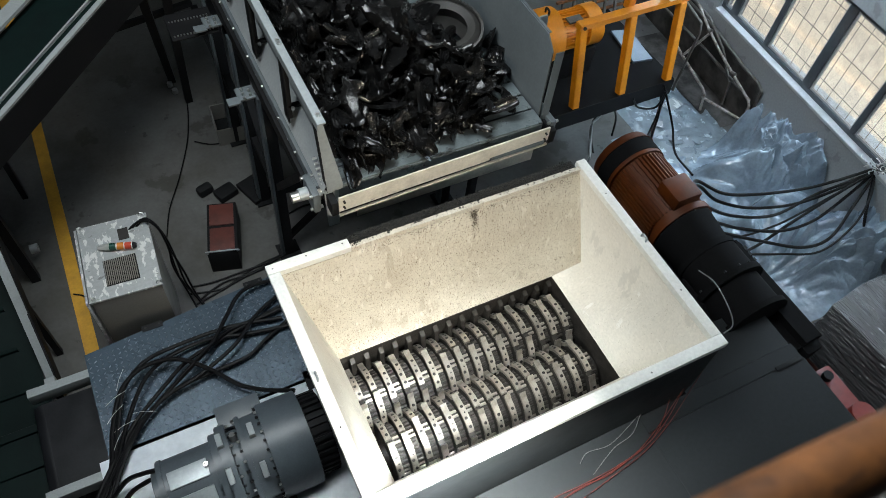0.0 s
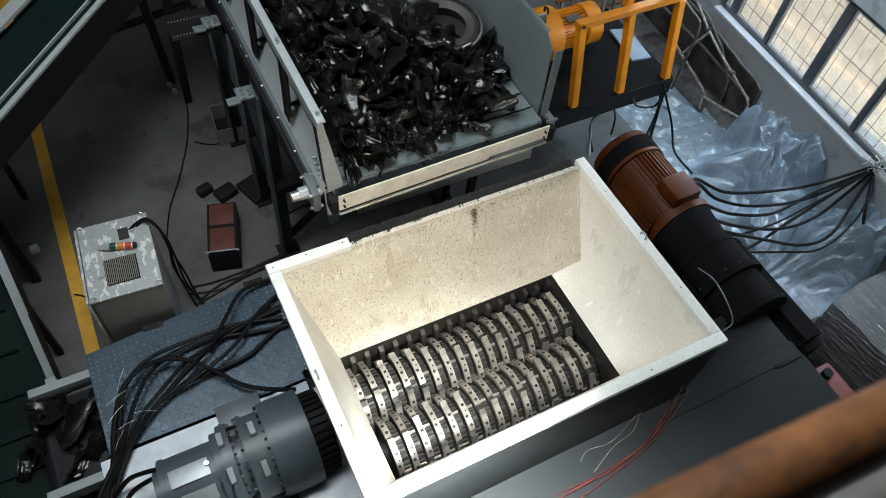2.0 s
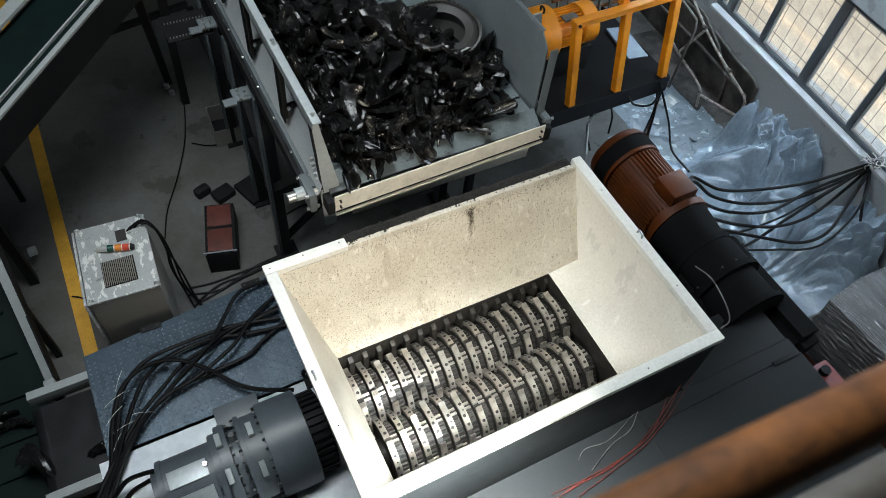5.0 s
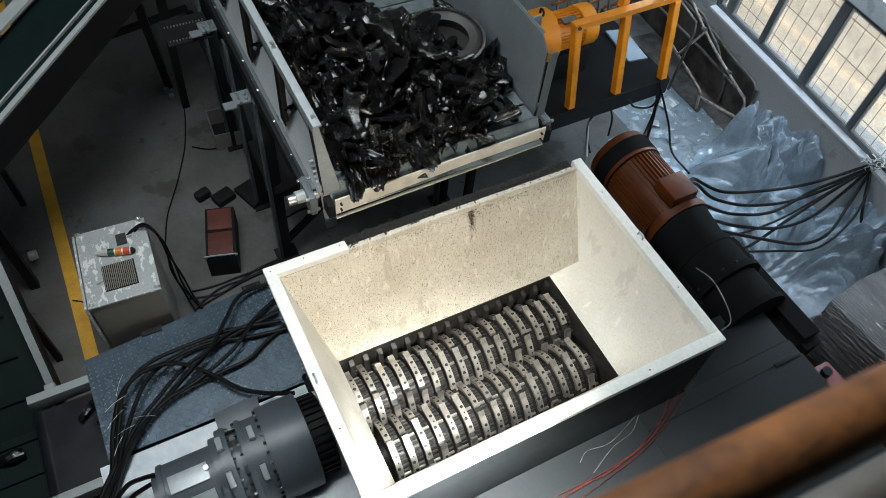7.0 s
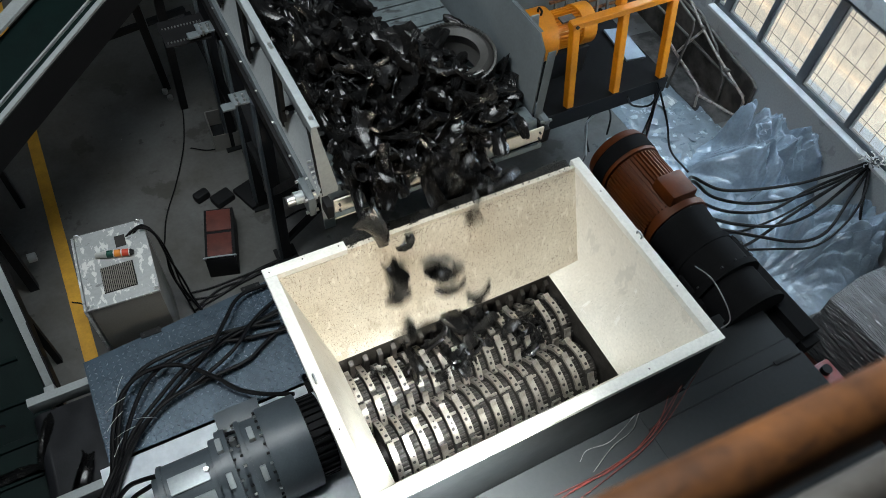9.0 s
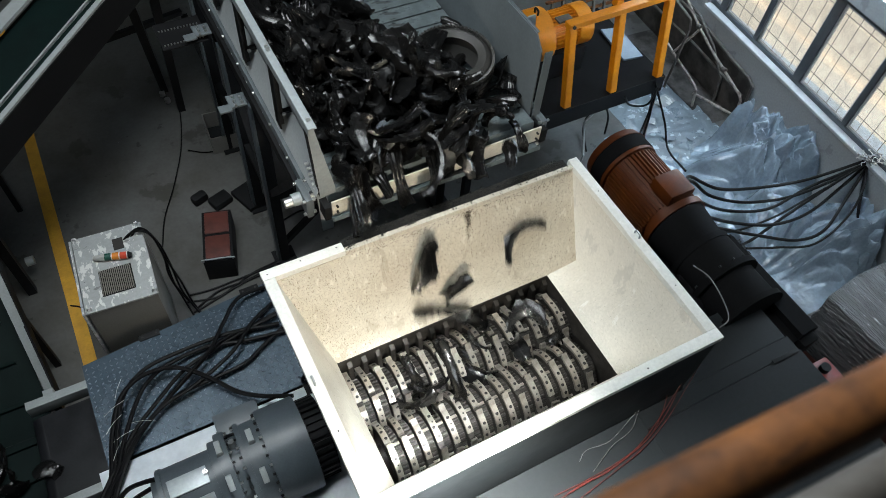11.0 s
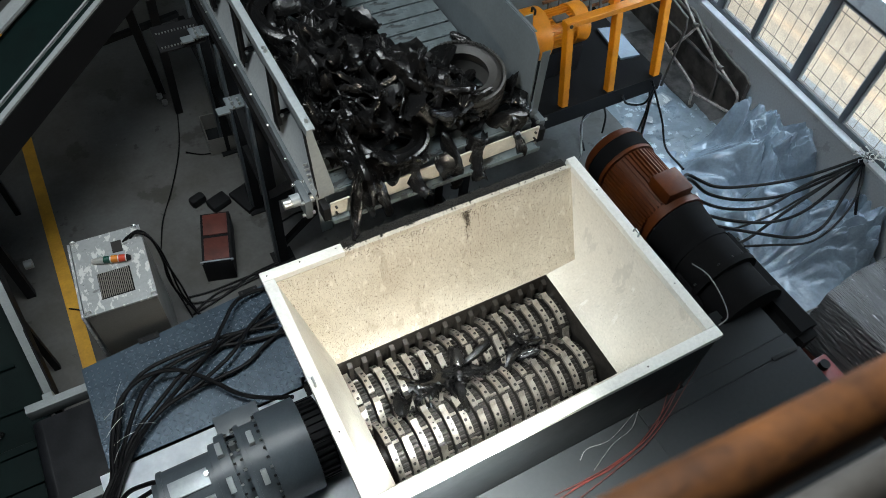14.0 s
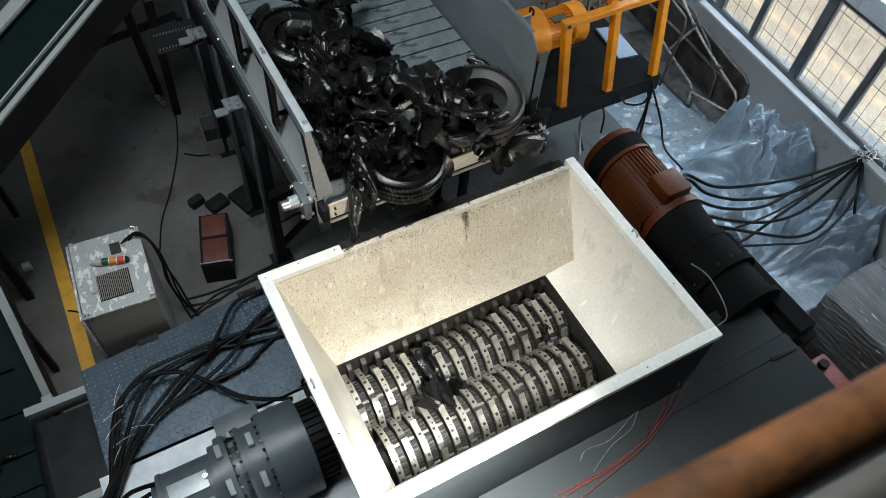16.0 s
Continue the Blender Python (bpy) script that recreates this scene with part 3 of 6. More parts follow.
DISC, CLAW = disc_mesh(0), claw_mesh()
bm = bmesh.new()
cyl(bm, (-PITCH / 4 + 0.002, 0, 0), (PITCH / 4 - 0.002, 0, 0), 0.225, seg=32)
for k in range(36):
    a = 2 * math.pi * k / 36
    for v in cyl(bm, (-PITCH / 4 + 0.004, 0.23 * math.sin(a), 0.23 * math.cos(a)), (PITCH / 4 - 0.004, 0.23 * math.sin(a), 0.23 * math.cos(a)), 0.012, seg=8):
        for fc in v.link_faces:
            # every seventh rod takes the brighter steel, a glint put into the colour
            fc.material_index = 1 if k % 7 == 0 else 0
SPACER = mesh_of("spacer", bm, [KNIFEDARK, KNIFE])
ROTORS = []
for name_y, off, turn in ((ax_far, 0.30, 7.2), (ax_near, 0.78, -7.2)):
    rot = thing("cutter_shaft", "shredder shaft with a row of worn bolted steel cutter discs", "cutter shaft", (0, name_y, ax_z), group="shredder shafts")
    ROTORS.append(rot)
    part("shaft", C((CHX0, 0, 0), (CHX1, 0, 0), 0.14, seg=24), KNIFEDARK, rot)
    for k in range(NDISC):
        x = CHX0 + PITCH * (k + off) if off < 0.5 else CHX0 + PITCH * (k + off)
        if x > CHX1 - 0.03:
            continue
        d = new("cutter_disc", DISC)
        d.parent = rot
        d.matrix_basis = pose(x, 0, 0) @ pose(0, 0, 0, turn * k + rnd.uniform(-16, 16))
        for j in range(5):
            c = new("claw", CLAW)
            c.parent = d
            c.matrix_basis = pose(0, 0, rnd.uniform(-0.012, 0.006), 72 * j + rnd.uniform(-2, 2))
        s = new("spacer", SPACER)
        s.parent = rot
        s.matrix_basis = pose(min(x + PITCH / 2, CHX1 - 0.03), 0, 0)
combs = thing("scraper_comb", "row of fixed steel scraper fingers along the chamber wall", "scraper comb")
for k in range(NDISC):
    x = CHX0 + PITCH * (k + 0.80)
    bm = bmesh.new()
    slab(bm, [(x - 0.02, CHY1, zb - 0.06), (x - 0.02, CHY1 - 0.045, zb - 0.085), (x - 0.02, CHY1 - 0.075, zb - 0.24), (x - 0.02, CHY1, zb - 0.3)], -0.04)
    part("finger", bm, KNIFEDARK, combs)

# ---- apron conveyor that feeds the hopper ----
BELTZ, HEADY, HEADR, SPITCH = 2.71, 2.215, 0.09, 0.18
CX0, CX1 = 0.64, 2.50
conv = thing("apron_conveyor", "grey steel apron feed conveyor with high side plates on black legs", "conveyor")
# the far side: plain plate, flange and gussets
xi, xo, f = CX1 + 0.02, CX1 + 0.032, 2.34
part("side_plate", S([(xi, f - 0.02, BELTZ - 0.05), (xi, f, BELTZ + 0.62), (xi, f + 0.10, 3.43), (xi, 7.5, 3.43), (xi, 7.5, BELTZ - 0.05)], -0.012), SIDEGREY, conv, "smooth blue-grey side plate")
part("top_flange", B(xi - 0.004, xi + 0.018, f + 0.10, 7.5, 3.431, 3.439, bevel=0.002), SIDEGREY, conv)
part("base_channel", B(xo, xo + 0.12, f + 0.10, 7.5, 2.40, 2.66, bevel=0.006), SIDEGREY, conv)
part("front_post", S([(xi, f - 0.03, 3.34), (xi + 0.07, f - 0.03, 3.34), (xi + 0.07, f - 0.04, 2.6), (xi, f - 0.04, 2.6)], 0.01), SIDEGREY, conv, "grey front end plate")
for k in range(7):
    y = f + 0.28 + k * 0.66
    part("gusset", S([(xo, y, 3.455), (xo + 0.07, y, 3.455), (xo + 0.19, y, 2.66), (xo, y, 2.66)], 0.012), GALV, conv)
# the near side: a plate that leans in, black uprights on a ledge, and the base plate under it
TX, BX, LZ = 0.605, 0.715, 2.92
part("side_plate", S([(TX, 2.22, 3.46), (TX, 7.5, 3.46), (BX, 7.5, 2.715), (BX, 2.22, 2.715)], -0.01), SIDEGREY, conv, "smooth blue-grey side plate, leaning inwards")
part("top_flange", B(TX - 0.055, TX + 0.004, 2.13, 7.5, 3.464, 3.478, bevel=0.003), GALV, conv)
part("flange_lip", B(TX - 0.055, TX - 0.047, 2.14, 7.5, 3.40, 3.463), GALV, conv)
part("base_plate", S([(0.680, 7.5, LZ), (0.680, 2.24, LZ), (0.580, 2.21, 2.69), (0.580, 7.5, 2.69)], 0.008), WEBGREY, conv, "pale grey sloping base plate")
part("base_channel", B(0.545, 0.585, 2.30, 7.5, 2.40, 2.675, bevel=0.005), SIDEGREY, conv)
part("slot_rail", B(0.505, 0.54, 2.5, 7.5, 2.47, 2.60, bevel=0.004), BLACKPAINT, conv)
part("front_post", S([(TX - 0.045, 2.215, 3.40), (TX + 0.004, 2.215, 3.40), (BX + 0.015, 2.205, 2.75), (BX + 0.015, 2.205, 2.69), (TX + 0.005, 2.205, 2.68)], -0.012), GALV, conv, "pale front end plate")
part("post_edge", S([(TX - 0.049, 2.21, 3.40), (TX - 0.049, 2.27, 3.40), (TX + 0.001, 2.27, 2.68), (TX + 0.001, 2.21, 2.68)], 0.006), BLACKPAINT, conv)
part("foot_plate", S([(0.585, 2.215, 2.70), (0.70, 2.215, 2.70), (0.70, 2.225, 2.25), (0.61, 2.225, 2.25)], -0.01), GALV, conv, "grey plate hanging under the end")
for k in range(6):
    y = 2.93 + k * 0.80
    part("upright", B(TX - 0.045, TX + 0.003, y - 0.012, y + 0.012, 2.80, 3.40, bevel=0.002), BLACKPAINT, conv)
    part("upright", B(TX - 0.045, TX - 0.035, y - 0.06, y + 0.05, 2.80, 3.40, bevel=0.002), BLACKPAINT, conv)
    part("upright_foot", B(TX - 0.045, 0.675, y - 0.035, y + 0.02, LZ + 0.001, LZ + 0.011, bevel=0.002), BLACKPAINT, conv)
    part("bolt", C((TX + 0.0, y - 0.045, LZ + 0.001), (TX + 0.0, y - 0.045, LZ + 0.022), 0.014, seg=6), BRIGHT, conv)
    part("bolt", C((TX - 0.025, y - 0.72, 3.478), (TX - 0.025, y - 0.72, 3.495), 0.015, seg=6), BRIGHT, conv)
    part("bolt", C((TX - 0.025, y + 0.04, 3.478), (TX - 0.025, y + 0.04, 3.495), 0.015, seg=6), BRIGHT, conv)
    for j in range(4):
        part("bolt", C((0.530, y - 0.6 + j * 0.20, 2.63 - 0.05 * (j % 2)), (0.546, y - 0.6 + j * 0.20, 2.63 - 0.05 * (j % 2)), 0.011, seg=6), BRIGHT, conv)
for j in range(6):
    part("bolt", C((TX - 0.02, 2.27 + 0.033 * j, 2.72 + 0.022 * j), (TX + 0.012, 2.27 + 0.033 * j, 2.72 + 0.022 * j), 0.011, seg=6), BRIGHT, conv)
# gear housings, bearings and the guard under the head shaft
part("head_shaft", C((CX0 - 0.28, HEADY + 0.10, BELTZ - HEADR - 0.01), (CX1 + 0.10, HEADY + 0.10, BELTZ - HEADR - 0.01), 0.04, seg=20), BRIGHT, conv)
for x in (CX0 - 0.15, CX1 + 0.06):
    bm = bmesh.new()
    box(bm, x, x + 0.06, HEADY - 0.02, HEADY + 0.22, BELTZ - HEADR - 0.12, BELTZ - HEADR + 0.08, bevel=0.02)
    part("bearing", bm, SIDEGREY, conv)
    for dy, dz in ((-0.1, -0.08), (-0.1, 0.06), (0.1, -0.08), (0.1, 0.06)):
        part("bearing_bolt", C((x - 0.02, HEADY + 0.10 + dy, BELTZ - HEADR + dz), (x + 0.08, HEADY + 0.10 + dy, BELTZ - HEADR + dz), 0.014, seg=6), BRIGHT, conv)
part("bearing_cover", C((CX0 - 0.22, HEADY + 0.1, BELTZ - HEADR), (CX0 - 0.15, HEADY + 0.1, BELTZ - HEADR), 0.05, seg=20), GALV, conv, "round shaft cover")
part("front_bar", S([(0.66, 2.112, 2.54), (2.53, 2.152, 2.55), (2.53, 2.152, 2.695), (0.66, 2.112, 2.695)], 0.014), FRONTBAR, conv, "bright cream metal bar across the head")
# black strips put the shade of the slots under the bar into colour
part("bar_slot", S([(0.67, 2.120, 2.512), (2.52, 2.160, 2.522), (2.52, 2.160, 2.541), (0.67, 2.120, 2.531)], 0.01), BLACKPAINT, conv)
part("bar_lip", S([(0.66, 2.104, 2.490), (2.53, 2.144, 2.500), (2.53, 2.144, 2.514), (0.66, 2.104, 2.504)], 0.02), FRONTBAR, conv, "bright lower lip of the head bar")
part("bar_slot", S([(0.67, 2.124, 2.463), (2.52, 2.164, 2.473), (2.52, 2.164, 2.489), (0.67, 2.124, 2.479)], 0.01), BLACKPAINT, conv)
for x in (0.70, 2.49):
    part("bar_bracket", B(x - 0.10, x - 0.045, 2.105, 2.30, 2.52, 2.66, bevel=0.006) if x < 1 else B(x + 0.045, x + 0.10, 2.14, 2.34, 2.52, 2.66, bevel=0.006), BLACKPAINT, conv)
    for z in (2.585, 2.65):
        part("bolt", C((x, 2.09 + 0.0215 * (x - 0.66), z), (x, 2.112 + 0.0215 * (x - 0.66), z), 0.009, seg=8), HOLE, conv)
part("drum", C((CX0 + 0.02, HEADY + 0.10, BELTZ - HEADR - 0.01), (CX1 - 0.02, HEADY + 0.10, BELTZ - HEADR - 0.01), 0.06, seg=28), BLACKPAINT, conv)
part("chain_track", B(CX0, CX0 + 0.05, HEADY + 0.2, 7.4, BELTZ - 0.09, BELTZ - 0.03), BLACKPAINT, conv)
part("chain_track", B(CX1 - 0.05, CX1, HEADY + 0.2, 7.4, BELTZ - 0.09, BELTZ - 0.03), BLACKPAINT, conv)
part("underpan", B(CX0 + 0.05, CX1 - 0.05, HEADY + 0.2, 7.4, BELTZ - 0.42, BELTZ - 0.40), BLACKPAINT, conv)
for x in (0.585, 2.55):
    for y in (3.70, 4.55, 5.6):
        part("leg", B(x - 0.05, x + 0.05, y - 0.06, y + 0.06, 0, 2.398, bevel=0.006), BLACKPAINT, conv)
        part("leg_face", B(x - 0.08, x - 0.052, y - 0.05, y + 0.05, 0.02, 2.38, bevel=0.004), GEARGREY, conv)
        part("foot_plate", B(x - 0.12, x + 0.12, y - 0.12, y + 0.12, 0, 0.02), BLACKPAINT, conv)
    part("rail", B(x - 0.04, x + 0.04, 3.81, 6.9, 1.0, 1.1), BLACKPAINT, conv)
    part("brace", M((x, 3.70, 2.35), (x, 2.75, 2.34), 0.07, 0.07), BLACKPAINT, conv)
    part("brace", M((x, 3.72, 1.1), (x, 2.75, 2.32), 0.07, 0.07), BLACKPAINT, conv)
    part("brace", M((x, 3.80, 1.05), (x, 5.15, 2.35), 0.07, 0.07), BLACKPAINT, conv)
for y in (3.75, 5.2):
    part("cross_beam", B(0.64, 2.50, y - 0.05, y + 0.05, 1.0, 1.1), BLACKPAINT, conv)
    part("brace", M((0.62, y, 0.2), (2.5, y, 1.9), 0.06, 0.06), BLACKPAINT, conv)
part("cross_beam", B(0.64, 2.50, 2.72, 2.8, 2.12, 2.2), BLACKPAINT, conv)
part("brace", M((0.66, 2.74, 2.2), (1.5, 3.7, 1.1), 0.06, 0.06), BLACKPAINT, conv)
part("brace", M((2.45, 2.74, 2.2), (1.6, 3.7, 1.1), 0.06, 0.06), BLACKPAINT, conv)
# tension brackets along the outer side
for y in (3.70, 4.75):
    bm = bmesh.new()
    box(bm, 0.36, 0.52, y, y + 0.16, 2.36, 2.38, bevel=0.004)
    box(bm, 0.26, 0.37, y - 0.03, y + 0.06, 2.36, 2.38, bevel=0.004)
    part("bracket", bm, SIDEGREY, conv, "bolted grey bracket")
    for j in range(5):
        part("bolt", C((0.41 + 0.06 * (j % 2), y + 0.03 * j, 2.38), (0.41 + 0.06 * (j % 2), y + 0.03 * j, 2.405), 0.012, seg=6), BRIGHT, conv)
part("perforated_plate", B(0.05, 0.48, 4.75, 5.15, 2.30, 2.312), BLACKPAINT, conv)
for k in range(26):
    part("bolt", C((0.08 + 0.03 * (k % 13), 4.80 + 0.22 * (k // 13), 2.312), (0.08 + 0.03 * (k % 13), 4.80 + 0.22 * (k // 13), 2.325), 0.008, seg=6), BRIGHT, conv)

bm = bmesh.new()
box(bm, CX0 + 0.01, CX1 - 0.01, -SPITCH / 2 + 0.010, SPITCH / 2 - 0.010, -0.012, 0, bevel=0.003)
box(bm, CX0 + 0.01, CX1 - 0.01, -SPITCH / 2 + 0.010, -SPITCH / 2 + 0.018, -0.05, -0.012)
box(bm, CX0 + 0.01, CX1 - 0.01, SPITCH / 2 - 0.018, SPITCH / 2 - 0.010, -0.04, -0.012)
SLATMESH = mesh_of("apron_slat", bm, SLAT, False)


def slat_pose(s):
    """s: the way of a slat's middle from the head's upper edge, positive back over the top run; it tips over the square head's edges."""
    h = SPITCH / 2
    if s >= h:
        return pose(0, HEADY + s, BELTZ)
    if s >= -h:
        a = (h - s) / SPITCH * math.pi / 2
        return pose(0, HEADY + s * math.cos(a), BELTZ + s * math.sin(a), degrees_of(a))
    s += SPITCH
    if s >= -h:
        a = (h - s) / SPITCH * math.pi / 2
        return pose(0, HEADY + s * math.sin(a), BELTZ - SPITCH + s * -math.cos(a) * -1, 90 + degrees_of(a))
    return pose(0, HEADY - s - SPITCH + h, BELTZ - SPITCH, 180)


def degrees_of(a):
    return a * 180 / math.pi


apron = thing("conveyor_apron", "moving apron of worn blue-grey steel slats", "conveyor apron")
SLATS = []
for k in range(-5, 26):
    ob = new("slat", SLATMESH)
    ob.parent = apron
    SLATS.append((ob, k * SPITCH + 0.085))

# the slat that hangs under the head and folds away
TURNING = part("slat", B(0.86, 2.50, -0.006, 0.006, -0.165, 0, bevel=0.003), FRONTBAR, apron, "pale slat hanging under the head")
TURNING.matrix_basis = pose(0, 2.262, 2.385)

# the way the apron has gone, by seconds
ADVANCE = [(0, 0), (2.1, 0), (2.5, 0.024), (3.0, 0.05), (3.4, 0.055), (5.6, 0.055), (6.5, 0.09), (7.0, 0.117), (7.5, 0.160), (8.0, 0.21), (8.5, 0.272), (9.0, 0.322),
           (9.3, 0.336), (11.4, 0.338), (12.0, 0.352), (12.5, 0.386), (13.0, 0.424), (13.5, 0.474), (14.0, 0.533), (14.5, 0.604), (15.0, 0.665), (15.5, 0.745), (16.0, 0.815)]


def advance(t):
    for (t0, d0), (t1, d1) in zip(ADVANCE, ADVANCE[1:]):
        if t <= t1:
            return d0 + (d1 - d0) * (t - t0) / (t1 - t0)
    return ADVANCE[-1][1]


# ---- torn tyre rubber on the apron ----
def chunk_mesh(seed):
    """A torn strip of tyre: bent, twisted, ragged at the rim, grooved on its tread side."""
    r = random.Random(seed)
    ln, wd, th = r.uniform(0.24, 0.60), r.uniform(0.06, 0.165), r.uniform(0.014, 0.028)
    bend, twist, cup = r.choice((-1, 1)) * r.uniform(0.6, 3.2), r.uniform(-1.4, 1.4), r.uniform(-3.5, 3.5)
    nu, nv = 18, 8
    ph = r.uniform(0, 6)
    bm = bmesh.new()
    lay = []
    for sgn in (1, -1):
        g = []
        for i in range(nu + 1):
            u = i / nu - 0.5
            row = []
            w = wd * (1 + 0.22 * math.sin(u * 7 + ph) + r.uniform(-0.07, 0.07)) * (1 - 0.25 * abs(2 * u) ** 8)
            for j in range(nv + 1):
                v = j / nv - 0.5
                uu = u * ln + (r.uniform(-0.013, 0.013) if i in (0, nu) else 0)
                edge = (r.uniform(-0.007, 0.007) if j in (0, nv) else 0)
                x = v * w + edge
                z = cup * x * x * 8
                rib = 0.007 if sgn > 0 and (j % 2 == 1) and (i % 3) else 0.0
                off = sgn * th / 2 + (rib if sgn > 0 else 0)
                a = twist * u
                px, pz = x * math.cos(a) - (z + off) * math.sin(a), x * math.sin(a) + (z + off) * math.cos(a)
                if abs(bend) > 0.1:
                    rad = ln / bend
                    t = uu / rad
                    row.append(bm.verts.new((px, (rad - pz) * math.sin(t), rad - (rad - pz) * math.cos(t) if True else 0)))
                else:
                    row.append(bm.verts.new((px, uu, pz)))
            g.append(row)
        lay.append(g)
    for s, g in enumerate(lay):
        for i in range(nu):
            for j in range(nv):
                q = (g[i][j], g[i + 1][j], g[i + 1][j + 1], g[i][j + 1])
                bm.faces.new(q if s else q[::-1])
    a, b = lay
    for i in range(nu):
        bm.faces.new((a[i][0], a[i + 1][0], b[i + 1][0], b[i][0]))
        bm.faces.new((a[i][nv], b[i][nv], b[i + 1][nv], a[i + 1][nv]))
    for j in range(nv):
        bm.faces.new((a[0][j], b[0][j], b[0][j + 1], a[0][j + 1]))
        bm.faces.new((a[nu][j], a[nu][j + 1], b[nu][j + 1], b[nu][j]))
    return mesh_of("rubber_piece", bm, RUBBER)


CHUNKS = [chunk_mesh(100 + k) for k in range(26)]


def heap(x, y):
    """Height of the heap over the apron at the start."""
    fx = 2.36 + (max(0.0, x - 2.0) * 0.9) + 0.05 * math.sin(x * 9) + max(0.0, 0.85 - x) * 0.3
    back = 3.95 if x > 1.75 else 6.0
    f = min(1.0, max(0.0, (y - fx) / 0.55)) * min(1.0, max(0.0, (back - y) / 0.3))
    side = min(1.0, max(0.25, (2.52 - x) / 0.45)) * min(1.0, 0.55 + (x - 0.6) * 0.9)
    return (0.07 + 0.40 * f ** 0.7 * side * (0.85 + 0.25 * math.sin(x * 5 + y * 4))) if f > 0 else -1


rnd = random.Random(11)
PIECES = []
tries = 0
while len(PIECES) < 282 and tries < 9000:
    tries += 1
    x, y = rnd.uniform(CX0 + 0.15, CX1 - 0.08), rnd.uniform(2.36, 4.9)
    if y > 4.3 and rnd.random() < 0.6:
        continue
    h = heap(x, y)
    if x > 1.45 + 0.2 * rnd.random() and y > 3.55:
        continue
    if h < 0 or (x > 1.75 and y > 3.05 and rnd.random() < 0.55):
        continue
    ring = math.hypot(x - 2.15, y - 3.37)
    if ring < 0.52 and not (x < 1.85 and y < 3.3):
        h = 0.06
        if ring < 0.40:
            continue
    lay = rnd.random() ** 0.4
    z = BELTZ + 0.03 + h * lay * 0.95
    tilt = rnd.gauss(0, 32)
    ob = tagged(new("rubber_piece", rnd.choice(CHUNKS)), "torn black strip of shredded tyre rubber in the heap", "rubber piece", "torn tyre rubber")
    turn = (tilt, rnd.gauss(0, 34), rnd.uniform(0, 360))
    if x < CX0 + 0.36:
        x, turn = max(x, CX0 + 0.20), (tilt * 0.6, turn[1] * 0.4, rnd.choice((0, 180)) + rnd.gauss(0, 14))
    PIECES.append((ob, Vector((x, y, z)), turn, rnd.random()))


while len(PIECES) < 318:
    x, y = rnd.uniform(CX0 + 0.2, 2.1), rnd.uniform(2.40, 2.66)
    z = BELTZ + 0.05 + rnd.random() * (0.06 + (y - 2.4) * 0.9)
    ob = tagged(new("rubber_piece", rnd.choice(CHUNKS)), "torn black strip of shredded tyre rubber in the heap", "rubber piece", "torn tyre rubber")
    PIECES.append((ob, Vector((x, y, z)), (rnd.gauss(0, 22), rnd.gauss(0, 22), rnd.uniform(0, 360) if x > 1.05 else rnd.gauss(0, 14)), rnd.random()))


def tyre(name, radius, width, material, label):
    """A whole tyre: rounded carcass, open bore, tread blocks round the crown."""
    bm = bmesh.new()
    prof = []
    inner = radius * 0.60
    for a in range(0, 13):
        t = math.pi * (a / 12)
        prof.append((inner + (radius - inner) * math.sin(t) ** 0.55 * 0.985, -width / 2 * math.cos(t) * (1 if 0 < a < 12 else 0.8)))
    for a in range(1, 8):
        t = math.pi * (1 - a / 8)
        prof.append((inner + 0.015 + (radius - inner - 0.03) * math.sin(t) ** 0.6, width / 2 * 0.86 * math.cos(t - math.pi) * -1))
    n, m = 56, len(prof)
    ring = [[bm.verts.new((r * math.cos(2 * math.pi * k / n), r * math.sin(2 * math.pi * k / n), z)) for r, z in prof] for k in range(n)]
    for k in range(n):
        for j in range(m):
            bm.faces.new((ring[k][j], ring[(k + 1) % n][j], ring[(k + 1) % n][(j + 1) % m], ring[k][(j + 1) % m]))
    ob = thing(name, label, "tyre", group="whole tyres")
    part("carcass", bm, material, ob)
    bm = bmesh.new()
    for k in range(64):
        a = 2 * math.pi * k / 64
        for j, z in enumerate((-0.36, -0.12, 0.12, 0.36)):
            aa = a + (0.03 if j % 2 else 0)
            mm = Matrix.Rotation(aa, 4, "Z") @ Matrix.Translation((radius * (0.992 if abs(z) < 0.2 else 0.972), 0, z * width)) @ Matrix.Rotation(0.5 if j % 2 else -0.5, 4, "X")
            c = bmesh.ops.create_cube(bm, size=1, matrix=mm @ Matrix.Diagonal((0.022, radius * 0.075, width * 0.19, 1)))
    tr_ob = part("tread", bm, material, ob)
    return ob


TYRES = [
    (tyre("tyre", 0.345, 0.28, TYREGREY, "whole worn grey tyre lying flat in the heap"), (2.08, 3.42, BELTZ + 0.18), (4, -4, 20)),
    (tyre("tyre", 0.32, 0.19, RUBBER, "whole black tyre half buried under torn rubber"), (1.28, 2.98, BELTZ + 0.10), (3, -3, 80)),
    (tyre("tyre", 0.36, 0.22, RUBBER, "whole black tyre lying at the back of the apron"), (1.03, 4.33, BELTZ + 0.30), (6, 8, 10)),
]
